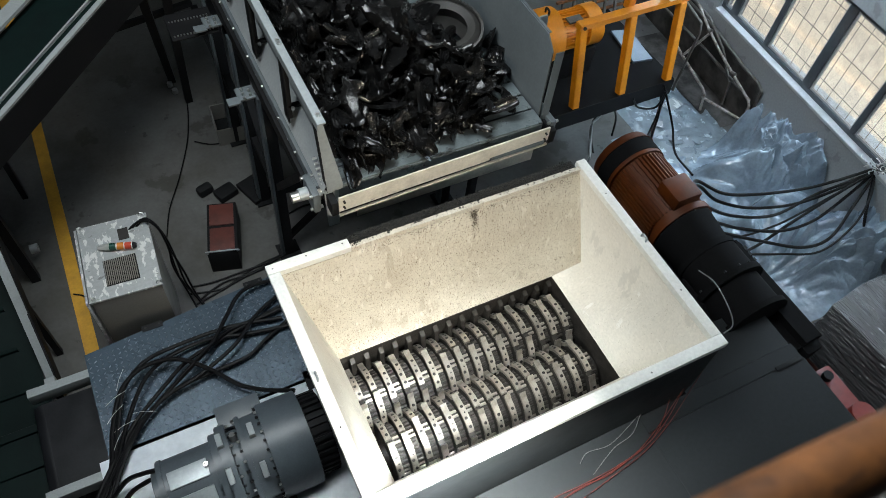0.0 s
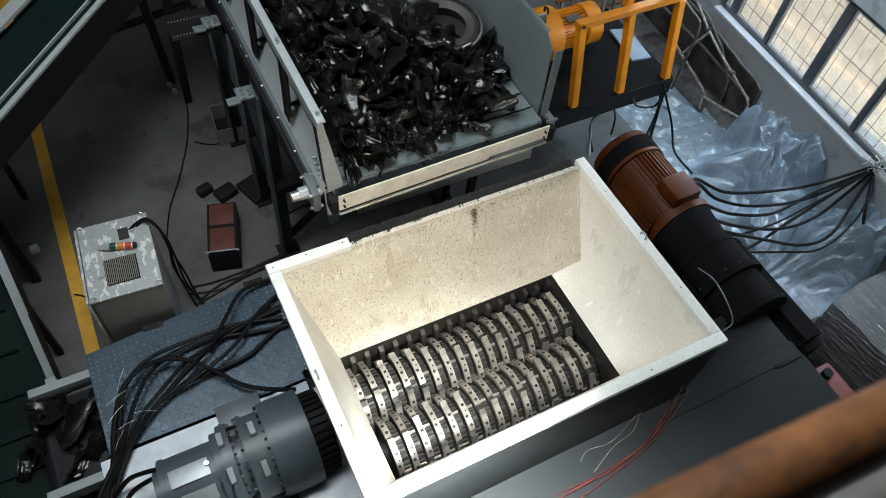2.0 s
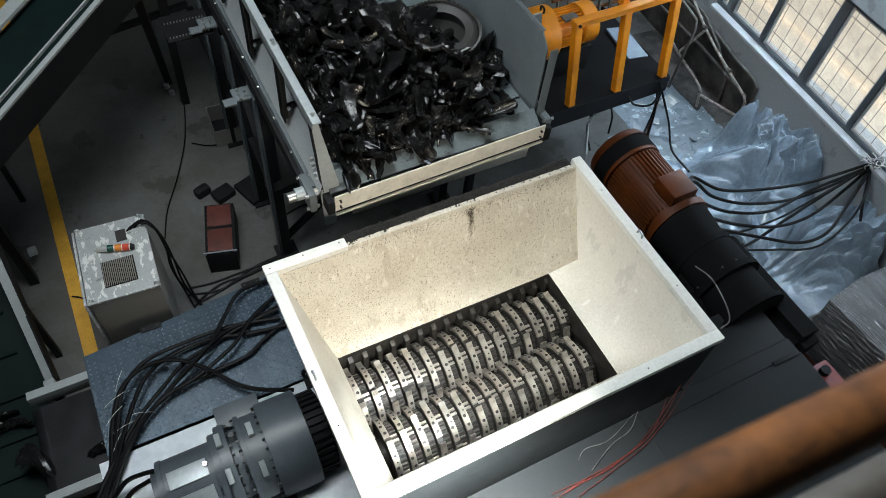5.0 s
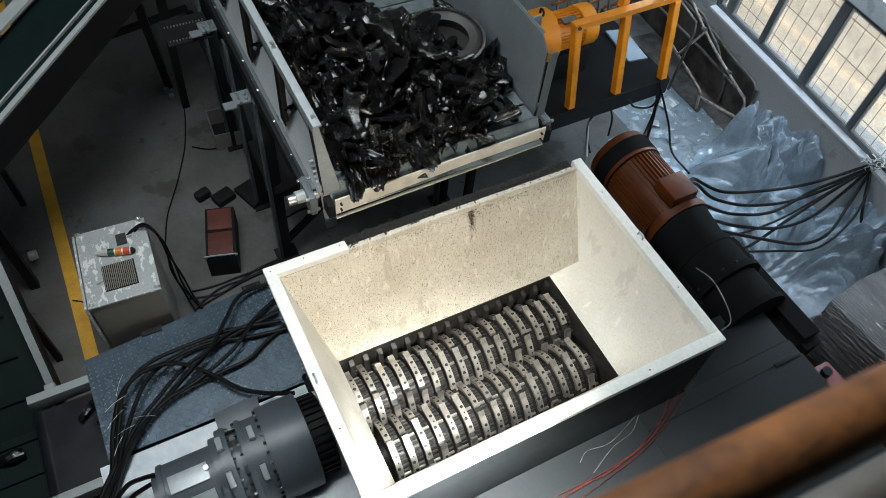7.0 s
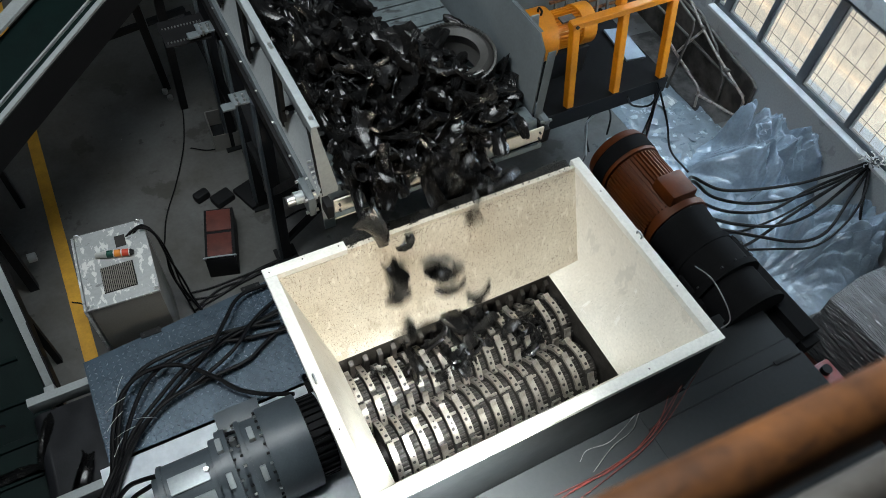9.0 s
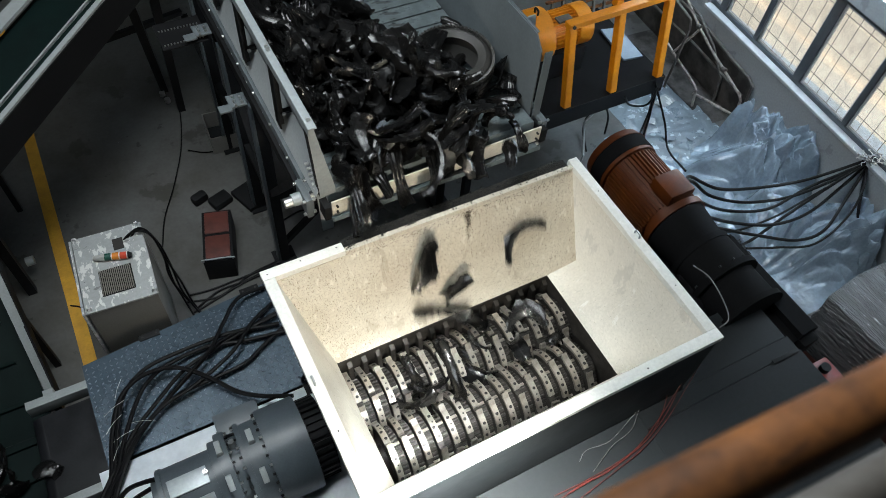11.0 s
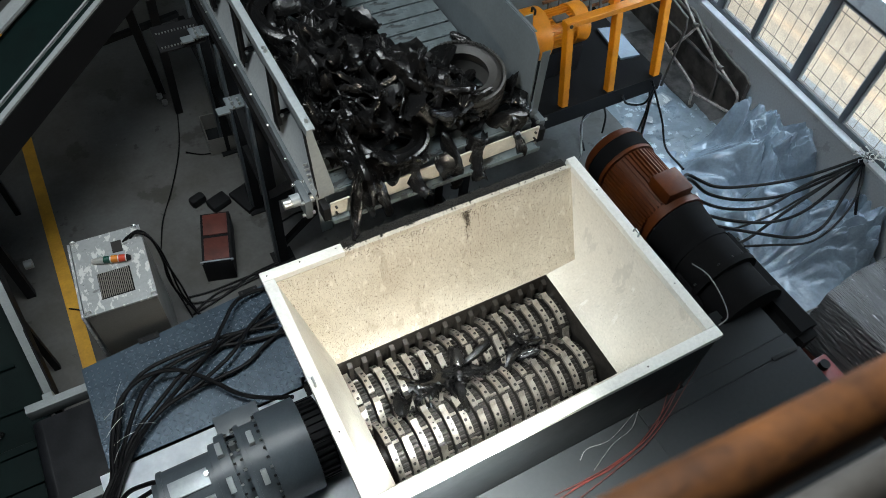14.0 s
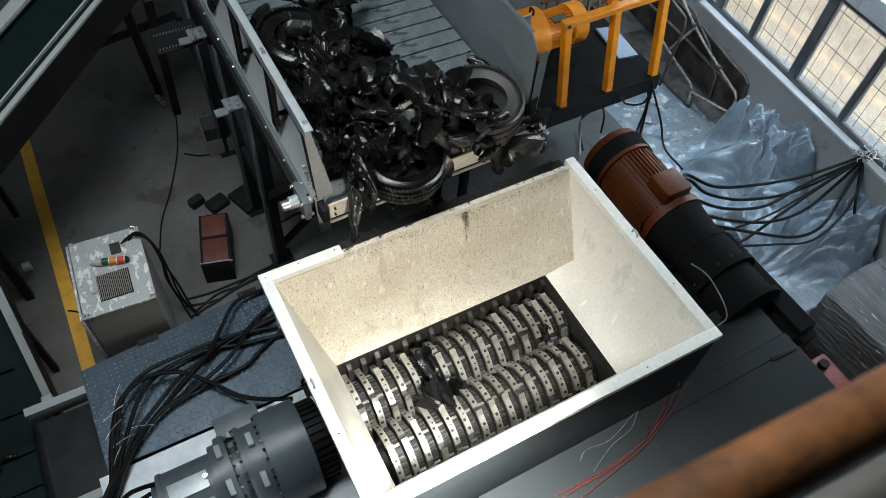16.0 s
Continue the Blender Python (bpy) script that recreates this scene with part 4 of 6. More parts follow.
# loose scraps lying in and over the tyres
SCRAPS = []
for x, y, z, k in ((2.2, 3.36, 0.12, 1), (1.98, 3.5, 0.1, 4), (2.28, 3.55, 0.13, 7), (2.1, 3.3, 0.1, 9), (2.34, 3.62, 0.27, 5), (1.86, 3.42, 0.3, 3), (1.72, 3.5, 0.33, 12), (2.0, 3.25, 0.3, 15),
                   (1.7, 3.36, 0.36, 20), (2.44, 3.2, 0.12, 21), (2.42, 3.0, 0.1, 14)):
    ob = tagged(new("rubber_piece", CHUNKS[k]), "torn black rubber scrap lying on a whole tyre", "rubber piece", "torn tyre rubber")
    SCRAPS.append((ob, Vector((x, y, BELTZ + z)), (rnd.gauss(0, 25), rnd.gauss(0, 25), rnd.uniform(0, 360)), 0.5))
# one broad flap over the heap
bm = bmesh.new()
g = [[bm.verts.new((0.34 * (i / 8 - 0.5) + rnd.uniform(-0.012, 0.012), 0.24 * (j / 6 - 0.5) + rnd.uniform(-0.015, 0.015), 0.05 * math.sin(i * 0.7) + 0.03 * math.sin(j * 1.1 + i * 0.3))) for j in range(7)] for i in range(9)]
for i in range(8):
    for j in range(6):
        bm.faces.new((g[i][j], g[i + 1][j], g[i + 1][j + 1], g[i][j + 1]))
bmesh.ops.solidify(bm, geom=bm.faces[:], thickness=0.014)
flap = whole("rubber_flap", bm, DULLRUBBER, "broad curled flap of grey-black tyre rubber on the heap", "rubber piece", "torn tyre rubber")
SCRAPS.append((flap, Vector((1.70, 3.42, BELTZ + 0.43)), (10, -8, 20), 0.5))

# long strips that come to hang over the head: x, the second of reaching it, the second of letting go
DRAPES = []
for k, (x, t_in, t_out) in enumerate(((0.95, 9.2, 12.75), (1.22, 9.7, 13.0), (1.50, 9.3, 12.65), (1.75, 11.2, 14.1), (1.05, 12.4, 15.2), (1.38, 13.5, 40), (0.84, 9.0, 40), (1.16, 14.0, 40),
                                      (1.92, 8.8, 14.5), (2.30, 10.5, 14.95), (0.90, 11.0, 14.0), (1.62, 10.2, 40), (0.98, 13.6, 40), (1.30, 8.3, 8.6), (1.08, 8.2, 8.75), (0.90, 8.4, 8.9))):
    ob = tagged(new("rubber_strip", CHUNKS[(k * 7 + 3) % 26]), "long black strip of tyre rubber drooping over the conveyor head", "rubber piece", "torn tyre rubber")
    DRAPES.append((ob, x, t_in, t_out))

# ---- drive side left of the hopper ----
plat = thing("service_platform", "blue-grey painted checker plate service platform", "platform")
part("deck", S([(-1.54, 1.665, 1.0), (0.25, 1.655, 1.0), (0.25, 2.80, 1.0), (-1.54, 2.635, 1.0)], 0.012), CHECKER, plat, "raised checker plate deck")
bm = bmesh.new()
k = 0
for i in range(36):
    for j in range(23):
        x, y = -1.515 + i * 0.05, 1.69 + j * 0.047
        if y > 2.60 + (x + 1.54) * 0.09:
            continue
        d = Vector((1, 1, 0)) if (i + j) % 2 else Vector((1, -1, 0))
        d.normalize()
        n = Vector((-d.y, d.x, 0))
        c = Vector((x, y, 1.0))
        vs = [bm.verts.new(c + d * a * 0.017 + n * b * 0.007 + Vector((0, 0, zz))) for a, b, zz in ((-1, 0, 0), (0, -1, 0), (1, 0, 0), (0, 1, 0))]
        top = [bm.verts.new(c + d * a * 0.009 + n * b * 0.003 + Vector((0, 0, 0.006))) for a, b in ((-1, 0), (0, -1), (1, 0), (0, 1))]
        bm.faces.new(top)
        for q in range(4):
            bm.faces.new((vs[q], vs[(q + 1) % 4], top[(q + 1) % 4], top[q]))
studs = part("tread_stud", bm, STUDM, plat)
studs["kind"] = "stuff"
part("skirt", B(-1.53, 0.2, 1.70, 2.60, 0.72, 0.985), DARKSHEET, plat)
for x in (-1.3, 0.0):
    for y in (1.8, 2.5):
        part("leg", B(x - 0.04, x + 0.04, y - 0.04, y + 0.04, 0, 0.72), BLACKPAINT, plat)
for x, y in ((-0.95, 2.70), (0.0, 2.79)):
    part("hinge_tab", B(x - 0.09, x + 0.09, y - 0.04, y + 0.02, 0.99, 1.012, bevel=0.004), BLACKPAINT, plat)
    for dx in (-0.06, 0.06):
        part("hole", C((x + dx, y - 0.01, 1.008), (x + dx, y - 0.01, 1.0135), 0.01, seg=10), HOLE, plat)

bed = thing("drive_bed", "bare grey steel mounting bed under the gear drive", "mounting bed")
part("plate", B(-1.62, 0.20, 0.2, 1.64, 0.94, 0.985, bevel=0.004), STEELPLATE, bed, "scuffed bare steel bed plate")
part("side", B(-1.58, 0.18, 0.24, 1.6, 0, 0.938), DARKSHEET, bed)

gear = thing("gear_drive", "blue-grey planetary gear drive with bolted flanges and motor", "gear drive")
GY, GZ = 1.10, 1.17


def flange(x0, x1, r, material=GEARGREY, nm="housing", seg=56, bev=0.006):
    bm = bmesh.new()
    cyl(bm, (x0, GY, GZ), (x1, GY, GZ), r, seg=seg)
    es = [e for e in bm.edges if len(e.link_faces) == 2 and e.calc_face_angle(0) > 1]
    bmesh.ops.bevel(bm, geom=es, offset=bev, segments=2, affect="EDGES")
    return part(nm, bm, material, gear)


def bolt_ring(x, r, n, size=0.013, length=0.03):
    for k in range(n):
        a = math.pi * (k + 0.5) / n * 2
        if math.cos(a) < -0.25:
            continue
        y, z = GY + r * math.sin(a), GZ + r * math.cos(a)
        part("bolt", C((x - length, y, z), (x, y, z), size, seg=6), BRIGHT if k % 3 == 0 else BLACKPAINT, gear)


flange(-0.38, -0.06, 0.385, nm="housing")
flange(-0.06, 0.10, 0.31, BLACKPAINT, "seal_ring")
for k in range(34):
    a = 2 * math.pi * k / 34
    if math.cos(a) > -0.3:
        part("spline_block", B(-0.05, 0.09, -0.014, 0.014, 0.305, 0.335), BLACKPAINT, gear).matrix_basis = pose(0, GY, GZ, math.degrees(a))
bolt_ring(-0.38, 0.36, 30, 0.010, 0.022)
flange(-0.52, -0.38, 0.335)
flange(-0.56, -0.52, 0.355)
bolt_ring(-0.56, 0.335, 26, 0.010, 0.024)
flange(-0.64, -0.56, 0.27)
flange(-0.72, -0.64, 0.34)
bolt_ring(-0.64, 0.315, 24, 0.009, -0.022)
flange(-0.78, -0.72, 0.30)
flange(-1.15, -0.78, 0.255, nm="motor_barrel")
flange(-1.19, -1.15, 0.265, nm="motor_cap")
flange(-1.24, -1.19, 0.20, nm="motor_nose")
part("name_plate", B(-1.12, -0.83, GY - 0.085, GY + 0.055, GZ + 0.246, GZ + 0.262, bevel=0.004), GALV, gear, "bare steel pad on the motor barrel")
part("name_plate", B(-1.08, -0.83, -0.06, 0.06, 0.246, 0.262, bevel=0.004), GALV, gear, "bare steel pad on the motor barrel").matrix_basis = pose(0, GY, GZ, 48)
part("eye_bolt", C((-0.84, GY, GZ + 0.262), (-0.84, GY, GZ + 0.285), 0.020, seg=16), BRIGHT, gear)
part("breather_plug", C((-0.60, GY + 0.10, GZ + 0.26), (-0.60, GY + 0.12, GZ + 0.32), 0.026, seg=16), BRIGHT, gear, "bright breather plug")
for x, ang in ((-0.46, 14), (-0.46, -38), (-0.70, -30), (-0.70, 16)):
    part("lug", B(x - 0.022, x + 0.022, -0.06, 0.06, 0.335, 0.375, bevel=0.006), GALV, gear, "bare steel clamp lug").matrix_basis = pose(0, GY, GZ, -ang)
part("cradle", B(-0.70, -0.30, GY - 0.5, GY + 0.46, 0.986, GZ - 0.16, bevel=0.01), GEARGREY, gear)
part("cradle_plate", B(-0.68, -0.32, GY + 0.30, GY + 0.50, GZ - 0.155, GZ + 0.06, bevel=0.006), GEARGREY, gear)
part("foot", B(-1.12, -0.75, GY - 0.32, GY + 0.32, 0.986, GZ - 0.20, bevel=0.01), STEELPLATE, gear)
part("terminal", B(-1.52, -1.36, 0.98, 1.10, 0.986, 1.10, bevel=0.01), ORANGE, gear, "orange terminal block")

cab = thing("control_cabinet", "grey control cabinet with scuffed peeling top and vent", "control cabinet", (-1.02, 3.32, 0), rz=-3.5)
part("body", B(-0.295, 0.295, -0.415, 0.415, 0.0, 1.285, bevel=0.006), CABSIDE, cab)
part("top", B(-0.305, 0.305, -0.425, 0.425, 1.287, 1.31, bevel=0.004), CABGREY, cab, "scuffed grey and white cabinet top")
part("door", B(-0.335, -0.312, -0.42, 0.42, 0.05, 1.305, bevel=0.004), CABGREY, cab, "closed scuffed cabinet door")
vent = part("vent", B(-0.14, 0.14, -0.30, -0.02, 1.312, 1.318), BLACKPAINT, cab, "dark louvred vent")
for k in range(17):
    part("slat", B(-0.135 + k * 0.016, -0.128 + k * 0.016, -0.295, -0.025, 1.319, 1.328), CABSIDE, vent)
part("cable_entry", B(0.03, 0.12, 0.17, 0.30, 1.311, 1.316), HOLE, cab)
for x, y in ((-0.28, 0.40), (0.26, 0.40), (0.28, -0.40), (-0.27, -0.40)):
    part("lifting_eye", T([(x - 0.02, y, 1.31), (x - 0.014, y, 1.345), (x + 0.014, y, 1.345), (x + 0.02, y, 1.31)], 0.006), BRIGHT, cab)
beacon = thing("signal_lamp", "signal lamp with red, amber and green lenses lying on cabinet", "signal lamp", (-1.0, 3.40, 1.345), rz=-17)
part("base", C((-0.17, 0, 0), (-0.07, 0, 0), 0.020, 0.034, seg=20), CHROME, beacon)
for k, m in enumerate((GREENL, AMBER, REDL)):
    part("lens", C((-0.068 + k * 0.066, 0, 0), (-0.012 + k * 0.066, 0, 0), 0.034, seg=20), m, beacon)
    part("ring", C((-0.012 + k * 0.066, 0, 0), (-0.002 + k * 0.066, 0, 0), 0.036, seg=20), CHROME, beacon)
part("cap", C((0.13, 0, 0), (0.16, 0, 0), 0.034, 0.02, seg=20), BLACKPAINT, beacon)

crate = thing("battery_crate", "dark steel crate with two maroon lids standing on the floor", "crate", (-0.03, 4.05, 0), rz=-15)
part("shell", B(-0.16, 0.16, -0.35, 0.35, 0, 0.33, bevel=0.008), BLACKPAINT, crate)
for y0, y1 in ((-0.31, -0.01), (0.03, 0.32)):
    part("lid", B(-0.13, 0.13, y0, y1, 0.332, 0.35, bevel=0.006), MAROON, crate, "dull maroon lid")
part("handle", T([(-0.15, -0.335, 0.325), (-0.15, -0.345, 0.37), (0.15, -0.345, 0.37), (0.15, -0.335, 0.325)], 0.008), GALV, crate)
scrap = thing("scrap_parts", "dark machine parts lying loose by the conveyor legs", "scrap metal", (0.18, 4.75, 0), rz=20)
part("shoe", B(-0.12, 0.13, -0.08, 0.10, 0, 0.10, bevel=0.03), BLACKPAINT, scrap)
part("shoe", B(-0.25, -0.06, 0.14, 0.26, 0, 0.12, bevel=0.04), BLACKPAINT, scrap)
part("angle", B(0.16, 0.42, -0.36, 0.02, 0, 0.07, bevel=0.01), BLACKPAINT, scrap)
bin_ = thing("parts_tray", "open grey sheet steel tray on the floor", "tray", (0.52, 5.78, 0), rz=-4)
part("base", B(-0.15, 0.15, -0.22, 0.22, 0.0, 0.02), DARKSHEET, bin_)
for a in ((-0.165, -0.151, -0.235, 0.235), (0.151, 0.165, -0.235, 0.235), (-0.15, 0.15, -0.235, -0.221), (-0.15, 0.15, 0.221, 0.235)):
    part("side", B(*a, 0.0, 0.26), CABSIDE, bin_)

# ---- discharge belt and the cross belt it drops on ----
dis = thing("discharge_conveyor", "black rubber discharge belt between pale steel rails", "conveyor")
part("belt", B(-2.03, 0.3, 1.74, 2.56, 0.555, 0.58), BELTM, dis, "black rubber belt")
part("head_roller", C((-2.04, 1.74, 0.49), (-2.04, 2.56, 0.49), 0.09, seg=28), BELTM, dis, "belt wrapped head roller")
part("rail", B(-2.11, -1.1, 2.60, 2.68, 0.55, 0.70, bevel=0.004), RAILGREY, dis)
part("rail", B(-2.11, -1.1, 1.62, 1.70, 0.55, 0.70, bevel=0.004), RAILGREY, dis)
for x in (-1.9, -0.6):
    for y in (1.66, 2.64):
        part("leg", B(x - 0.03, x + 0.03, y - 0.03, y + 0.03, 0, 0.55), BLACKPAINT, dis)
cross = thing("cross_conveyor", "dark green cleated belt conveyor with pale side rail", "conveyor")
part("belt", S([(-3.6, 1.0, 0.16), (-2.12, 1.0, 0.16), (-2.12, 2.6, 0.22), (-3.6, 2.6, 0.22)], 0.02), GREENBELT, cross, "dark green belt")
part("belt", S([(-3.6, 2.602, 0.22), (-2.02, 2.602, 0.22), (-2.02, 6.0, 2.2), (-3.6, 6.0, 2.2)], 0.02), GREENBELT, cross, "dark green belt")
for k in range(14):
    y = 1.15 + k * 0.34
    z = 0.16 + (y - 1) * 0.0375 if y < 2.6 else 0.22 + (y - 2.6) * 0.582
    part("cleat", B(-3.58, -2.14, y, y + 0.03, z, z + 0.035), GREENBELT, cross)
part("side_rail", M((-1.945, 2.80, 0.42), (-1.945, 6.2, 4.3), 0.075, 0.03), RAILGREY, cross, "pale grey side rail")
part("side_skirt", M((-1.905, 2.80, 0.34), (-1.905, 6.2, 4.1), 0.02, 0.16), BLACKPAINT, cross)
part("joint_plate", B(-1.99, -1.90, 2.70, 2.82, 0.40, 0.56, bevel=0.004), RAILGREY, cross)
for y, z in ((3.4, 1.0), (5.6, 3.4)):
    part("leg", B(-1.96, -1.90, y - 0.03, y + 0.03, 0, z), BLACKPAINT, cross)
part("side_bolt", C((-1.94, 4.6, 0.25), (-1.86, 4.6, 0.25), 0.05, seg=14), RAILGREY, cross)
DISCHARGED = []
for k in range(26):
    ob = tagged(new("shredded_chip", CHUNKS[(k * 5 + 2) % 26]), "glossy black shredded rubber chip carried on the discharge belt", "rubber piece", "discharged rubber")
    DISCHARGED.append(ob)

# ---- inclined conveyor at the back ----
inc = thing("inclined_conveyor", "inclined conveyor with pale grey side rails, green belt and black skirts", "conveyor")
side = Vector((-0.70, 0.72, 0)).normalized()
a0, b0 = Vector((-2.6, 3.65, 2.2)) - side * 0.33, Vector((1.6, 7.40, 3.05)) - side * 0.33
for off, w, h, dz, m, nm in ((0.0, 0.05, 0.04, 0.0, RAILGREY, "rail"), (0.12, 0.018, 0.04, -0.02, RAILGREY, "rail"), (0.60, 0.13, 0.03, 0.06, RAILGREY, "rail"), (0.85, 0.05, 0.03, 0.03, RAILGREY, "rail")):
    part(nm, M(a0 + side * off + Vector((0, 0, dz)), b0 + side * off + Vector((0, 0, dz)), w, h), m, inc, "pale grey side rail")
part("belt", M(a0 + side * 0.32 + Vector((0, 0, -0.04)), b0 + side * 0.32 + Vector((0, 0, -0.04)), 0.56, 0.02), GREENBELT, inc, "dark green belt")
part("belt", M(a0 + side * 1.12 + Vector((0, 0, -0.03)), b0 + side * 1.12 + Vector((0, 0, -0.03)), 0.5, 0.02), GREENBELT, inc, "dark green belt")
part("skirt", M(a0 + side * -0.025 + Vector((0, 0, -0.17)), b0 + side * -0.025 + Vector((0, 0, -0.17)), 0.02, 0.33), BLACKPAINT, inc)
part("trough", M(a0 + side * 0.06 + Vector((0, 0, -0.10)), b0 + side * 0.06 + Vector((0, 0, -0.10)), 0.10, 0.02), GREENBELT, inc)
for p, q in (((0.18, 5.65, 2.3), (0.20, 6.5, 0)), ((-0.05, 5.8, 2.2), (0.10, 6.95, 0.0)), ((-2.0, 4.4, 2.1), (-2.0, 4.4, 0))):
    part("leg", M(p, q, 0.09, 0.09), BLACKPAINT, inc)
part("tie", M((-0.5, 6.2, 1.5), (0.5, 6.4, 1.5), 0.06, 0.06), BLACKPAINT, inc)
for p in ((0.05, 6.85, 0.0), (0.2, 6.5, 0.0), (0.08, 6.7, 0.0)):
    part("foot_bolt", C(p, (p[0], p[1], 0.06), 0.035, seg=12), BRIGHT, inc)

# ---- guard, platform and motor beside the apron conveyor ----
gp = thing("drive_platform", "black sheet steel platform beside the apron conveyor", "platform")
part("deck", S([(2.66, 3.42, 1.235), (5.42, 3.44, 1.235), (5.42, 4.9, 1.235), (2.66, 4.9, 1.235)], 0.012), MATTE, gp)
part("apron_edge", S([(2.66, 3.415, 1.235), (2.66, 3.40, 1.02), (5.42, 3.42, 1.02), (5.42, 3.435, 1.235)], 0.008), BLACKPAINT, gp)
for x, y in ((2.8, 3.5), (2.8, 4.8), (5.2, 4.8)):
    part("leg", B(x - 0.04, x + 0.04, y - 0.04, y + 0.04, 0, 1.22), BLACKPAINT, gp)
part("strut", M((5.35, 3.46, 1.225), (5.60, 3.53, 0.0), 0.035, 0.035), MAROON, gp, "thin dark red strut")
bent = thing("bent_tube", "bent pale steel tube under the platform edge", "tube")
part("tube", T([(4.30, 3.30, 0.02), (4.34, 3.30, 0.45), (4.56, 3.66, 0.60), (4.98, 3.84, 0.62), (5.08, 3.82, 0.62), (5.52, 3.55, 0.60), (5.56, 3.53, 0.02)], 0.014, seg=10, smooth=False), RAILGREY, bent)
gr = thing("guard_rail", "bright yellow-orange steel guard rail", "railing")
for x in (3.995, 4.64, 5.32):
    part("post", M((x, 3.475, 1.236), (x, 3.70, 2.17), 0.09, 0.09, up=(1, 0, 0), bevel=0.006), ORANGE, gr)
part("top_rail", M((3.93, 3.70, 2.20), (5.42, 3.73, 2.20), 0.10, 0.075, bevel=0.006), ORANGE, gr)
part("bolt", C((3.985, 3.635, 2.20), (3.985, 3.652, 2.20), 0.02, seg=12), HOLE, gr)
part("stub", B(4.60, 4.69, 3.755, 3.84, 2.20, 2.80, bevel=0.006), ORANGE, gr)
whole("junction_box", B(5.10, 5.42, 3.66, 3.80, 2.239, 2.33, bevel=0.01), RIMWHITE, "white junction box on the guard rail", "junction box")
bb = thing("gear_motor", "yellow-orange electric gear motor with cooling fins", "electric motor")
MY, MZ, MX = 4.16, 1.76, -0.17
for x0, x1, r in ((3.90, 4.16, 0.30), (4.54, 4.72, 0.235)):
    part("end_bell", C((x0, MY, MZ), (x1, MY, MZ), r, seg=36), ORANGE, bb).matrix_basis = pose(MX, 0, 0)
part("barrel", C((4.16, MY, MZ), (4.54, MY, MZ), 0.19, seg=36), ORANGE, bb).matrix_basis = pose(MX, 0, 0)
for k in range(30):
    part("fin", B(4.165, 4.535, -0.004, 0.004, 0.185, 0.222), ORANGE, bb).matrix_basis = pose(MX, MY, MZ, k * 12)
part("plate", B(4.26, 4.44, MY - 0.15, MY - 0.05, MZ + 0.2, MZ + 0.222), PIPEM, bb).matrix_basis = pose(MX, 0, 0)
part("foot", B(3.72, 4.68, MY - 0.22, MY + 0.22, 1.237, MZ - 0.17, bevel=0.01), BLACKPAINT, bb).matrix_basis = pose(MX, 0, 0)
part("reducer", B(3.45, 3.89, MY - 0.3, MY + 0.25, 1.237, MZ + 0.0, bevel=0.04), BLACKPAINT, bb).matrix_basis = pose(MX, 0, 0)
part("lifting_eye", T([(4.03, MY - 0.03, MZ + 0.29), (4.03, MY - 0.03, MZ + 0.35), (4.03, MY + 0.03, MZ + 0.35), (4.03, MY + 0.03, MZ + 0.29)], 0.012), BLACKPAINT, bb).matrix_basis = pose(MX, 0, 0)
whole("pale_board", S([(5.10, 3.86, 1.262), (5.36, 3.82, 1.262), (5.40, 4.38, 1.275), (5.16, 4.44, 1.275)], 0.026), BLUEBOX, "pale blue board lying on the platform", "board")
rack = thing("steel_lattice", "rusty steel lattice frame behind the guard rail", "steel frame")
for k in range(7):
    part("bar", M((4.6 + k * 0.16, 4.72, 1.236), (4.6 + k * 0.16, 4.95, 2.1), 0.03, 0.03), PIPEM, rack)
    part("bar", M((4.5, 4.76 + k * 0.02, 1.35 + k * 0.12), (5.7, 4.78 + k * 0.02, 1.35 + k * 0.12), 0.03, 0.03), RUST, rack)

# ---- main motor and gear unit right of the hopper ----
mm = thing("main_motor", "rust-orange electric motor with black fan cowl band and cooling fins", "electric motor")
QX, QZ = 3.83, 1.55
part("barrel", C((QX, 1.46, QZ), (QX, 2.16, QZ), 0.275, seg=40), MOTORRED, mm)
for k in range(44):
    a = k * 360 / 44
    part("fin", B(-0.006, 0.006, 1.52, 2.15, 0.272, 0.308), MOTORRED, mm).matrix_basis = pose(QX, 0, QZ, 0, a, 0)
part("fan_cowl", C((QX, 2.20, QZ), (QX, 2.36, QZ), 0.328, seg=44), MATTE, mm, "black fan cowl band")
part("fan_cover", C((QX, 2.36, QZ), (QX, 2.45, QZ), 0.338, 0.31, seg=44), MOTORRED, mm)
part("cowl_ring", C((QX, 2.16, QZ), (QX, 2.20, QZ), 0.322, seg=44), MOTORRED, mm)
part("end_shield", C((QX, 1.40, QZ), (QX, 1.47, QZ), 0.33, seg=44), MOTORRED, mm)
for k in range(10):
    part("bolt", C((0, 1.385, 0.30), (0, 1.40, 0.30), 0.016, seg=6), BLACKPAINT, mm).matrix_basis = pose(QX, 0, QZ, 0, k * 36, 0)
part("terminal_box", B(QX - 0.16, QX + 0.13, 1.475, 1.76, QZ + 0.26, QZ + 0.41, bevel=0.03), MOTORRED, mm)
part("feet", B(QX - 0.26, QX + 0.26, 1.55, 2.1, 1.15, QZ - 0.24, bevel=0.01), MOTORRED, mm)
gu = thing("gear_unit", "black gear unit coupled to the main motor", "gear unit")
part("lantern", C((QX, 1.395, QZ), (QX, 1.06, QZ), 0.31, 0.27, seg=36), MATTE, gu)
part("collar", C((QX, 1.06, QZ), (QX, 1.0, QZ), 0.30, seg=36), MATTE, gu)
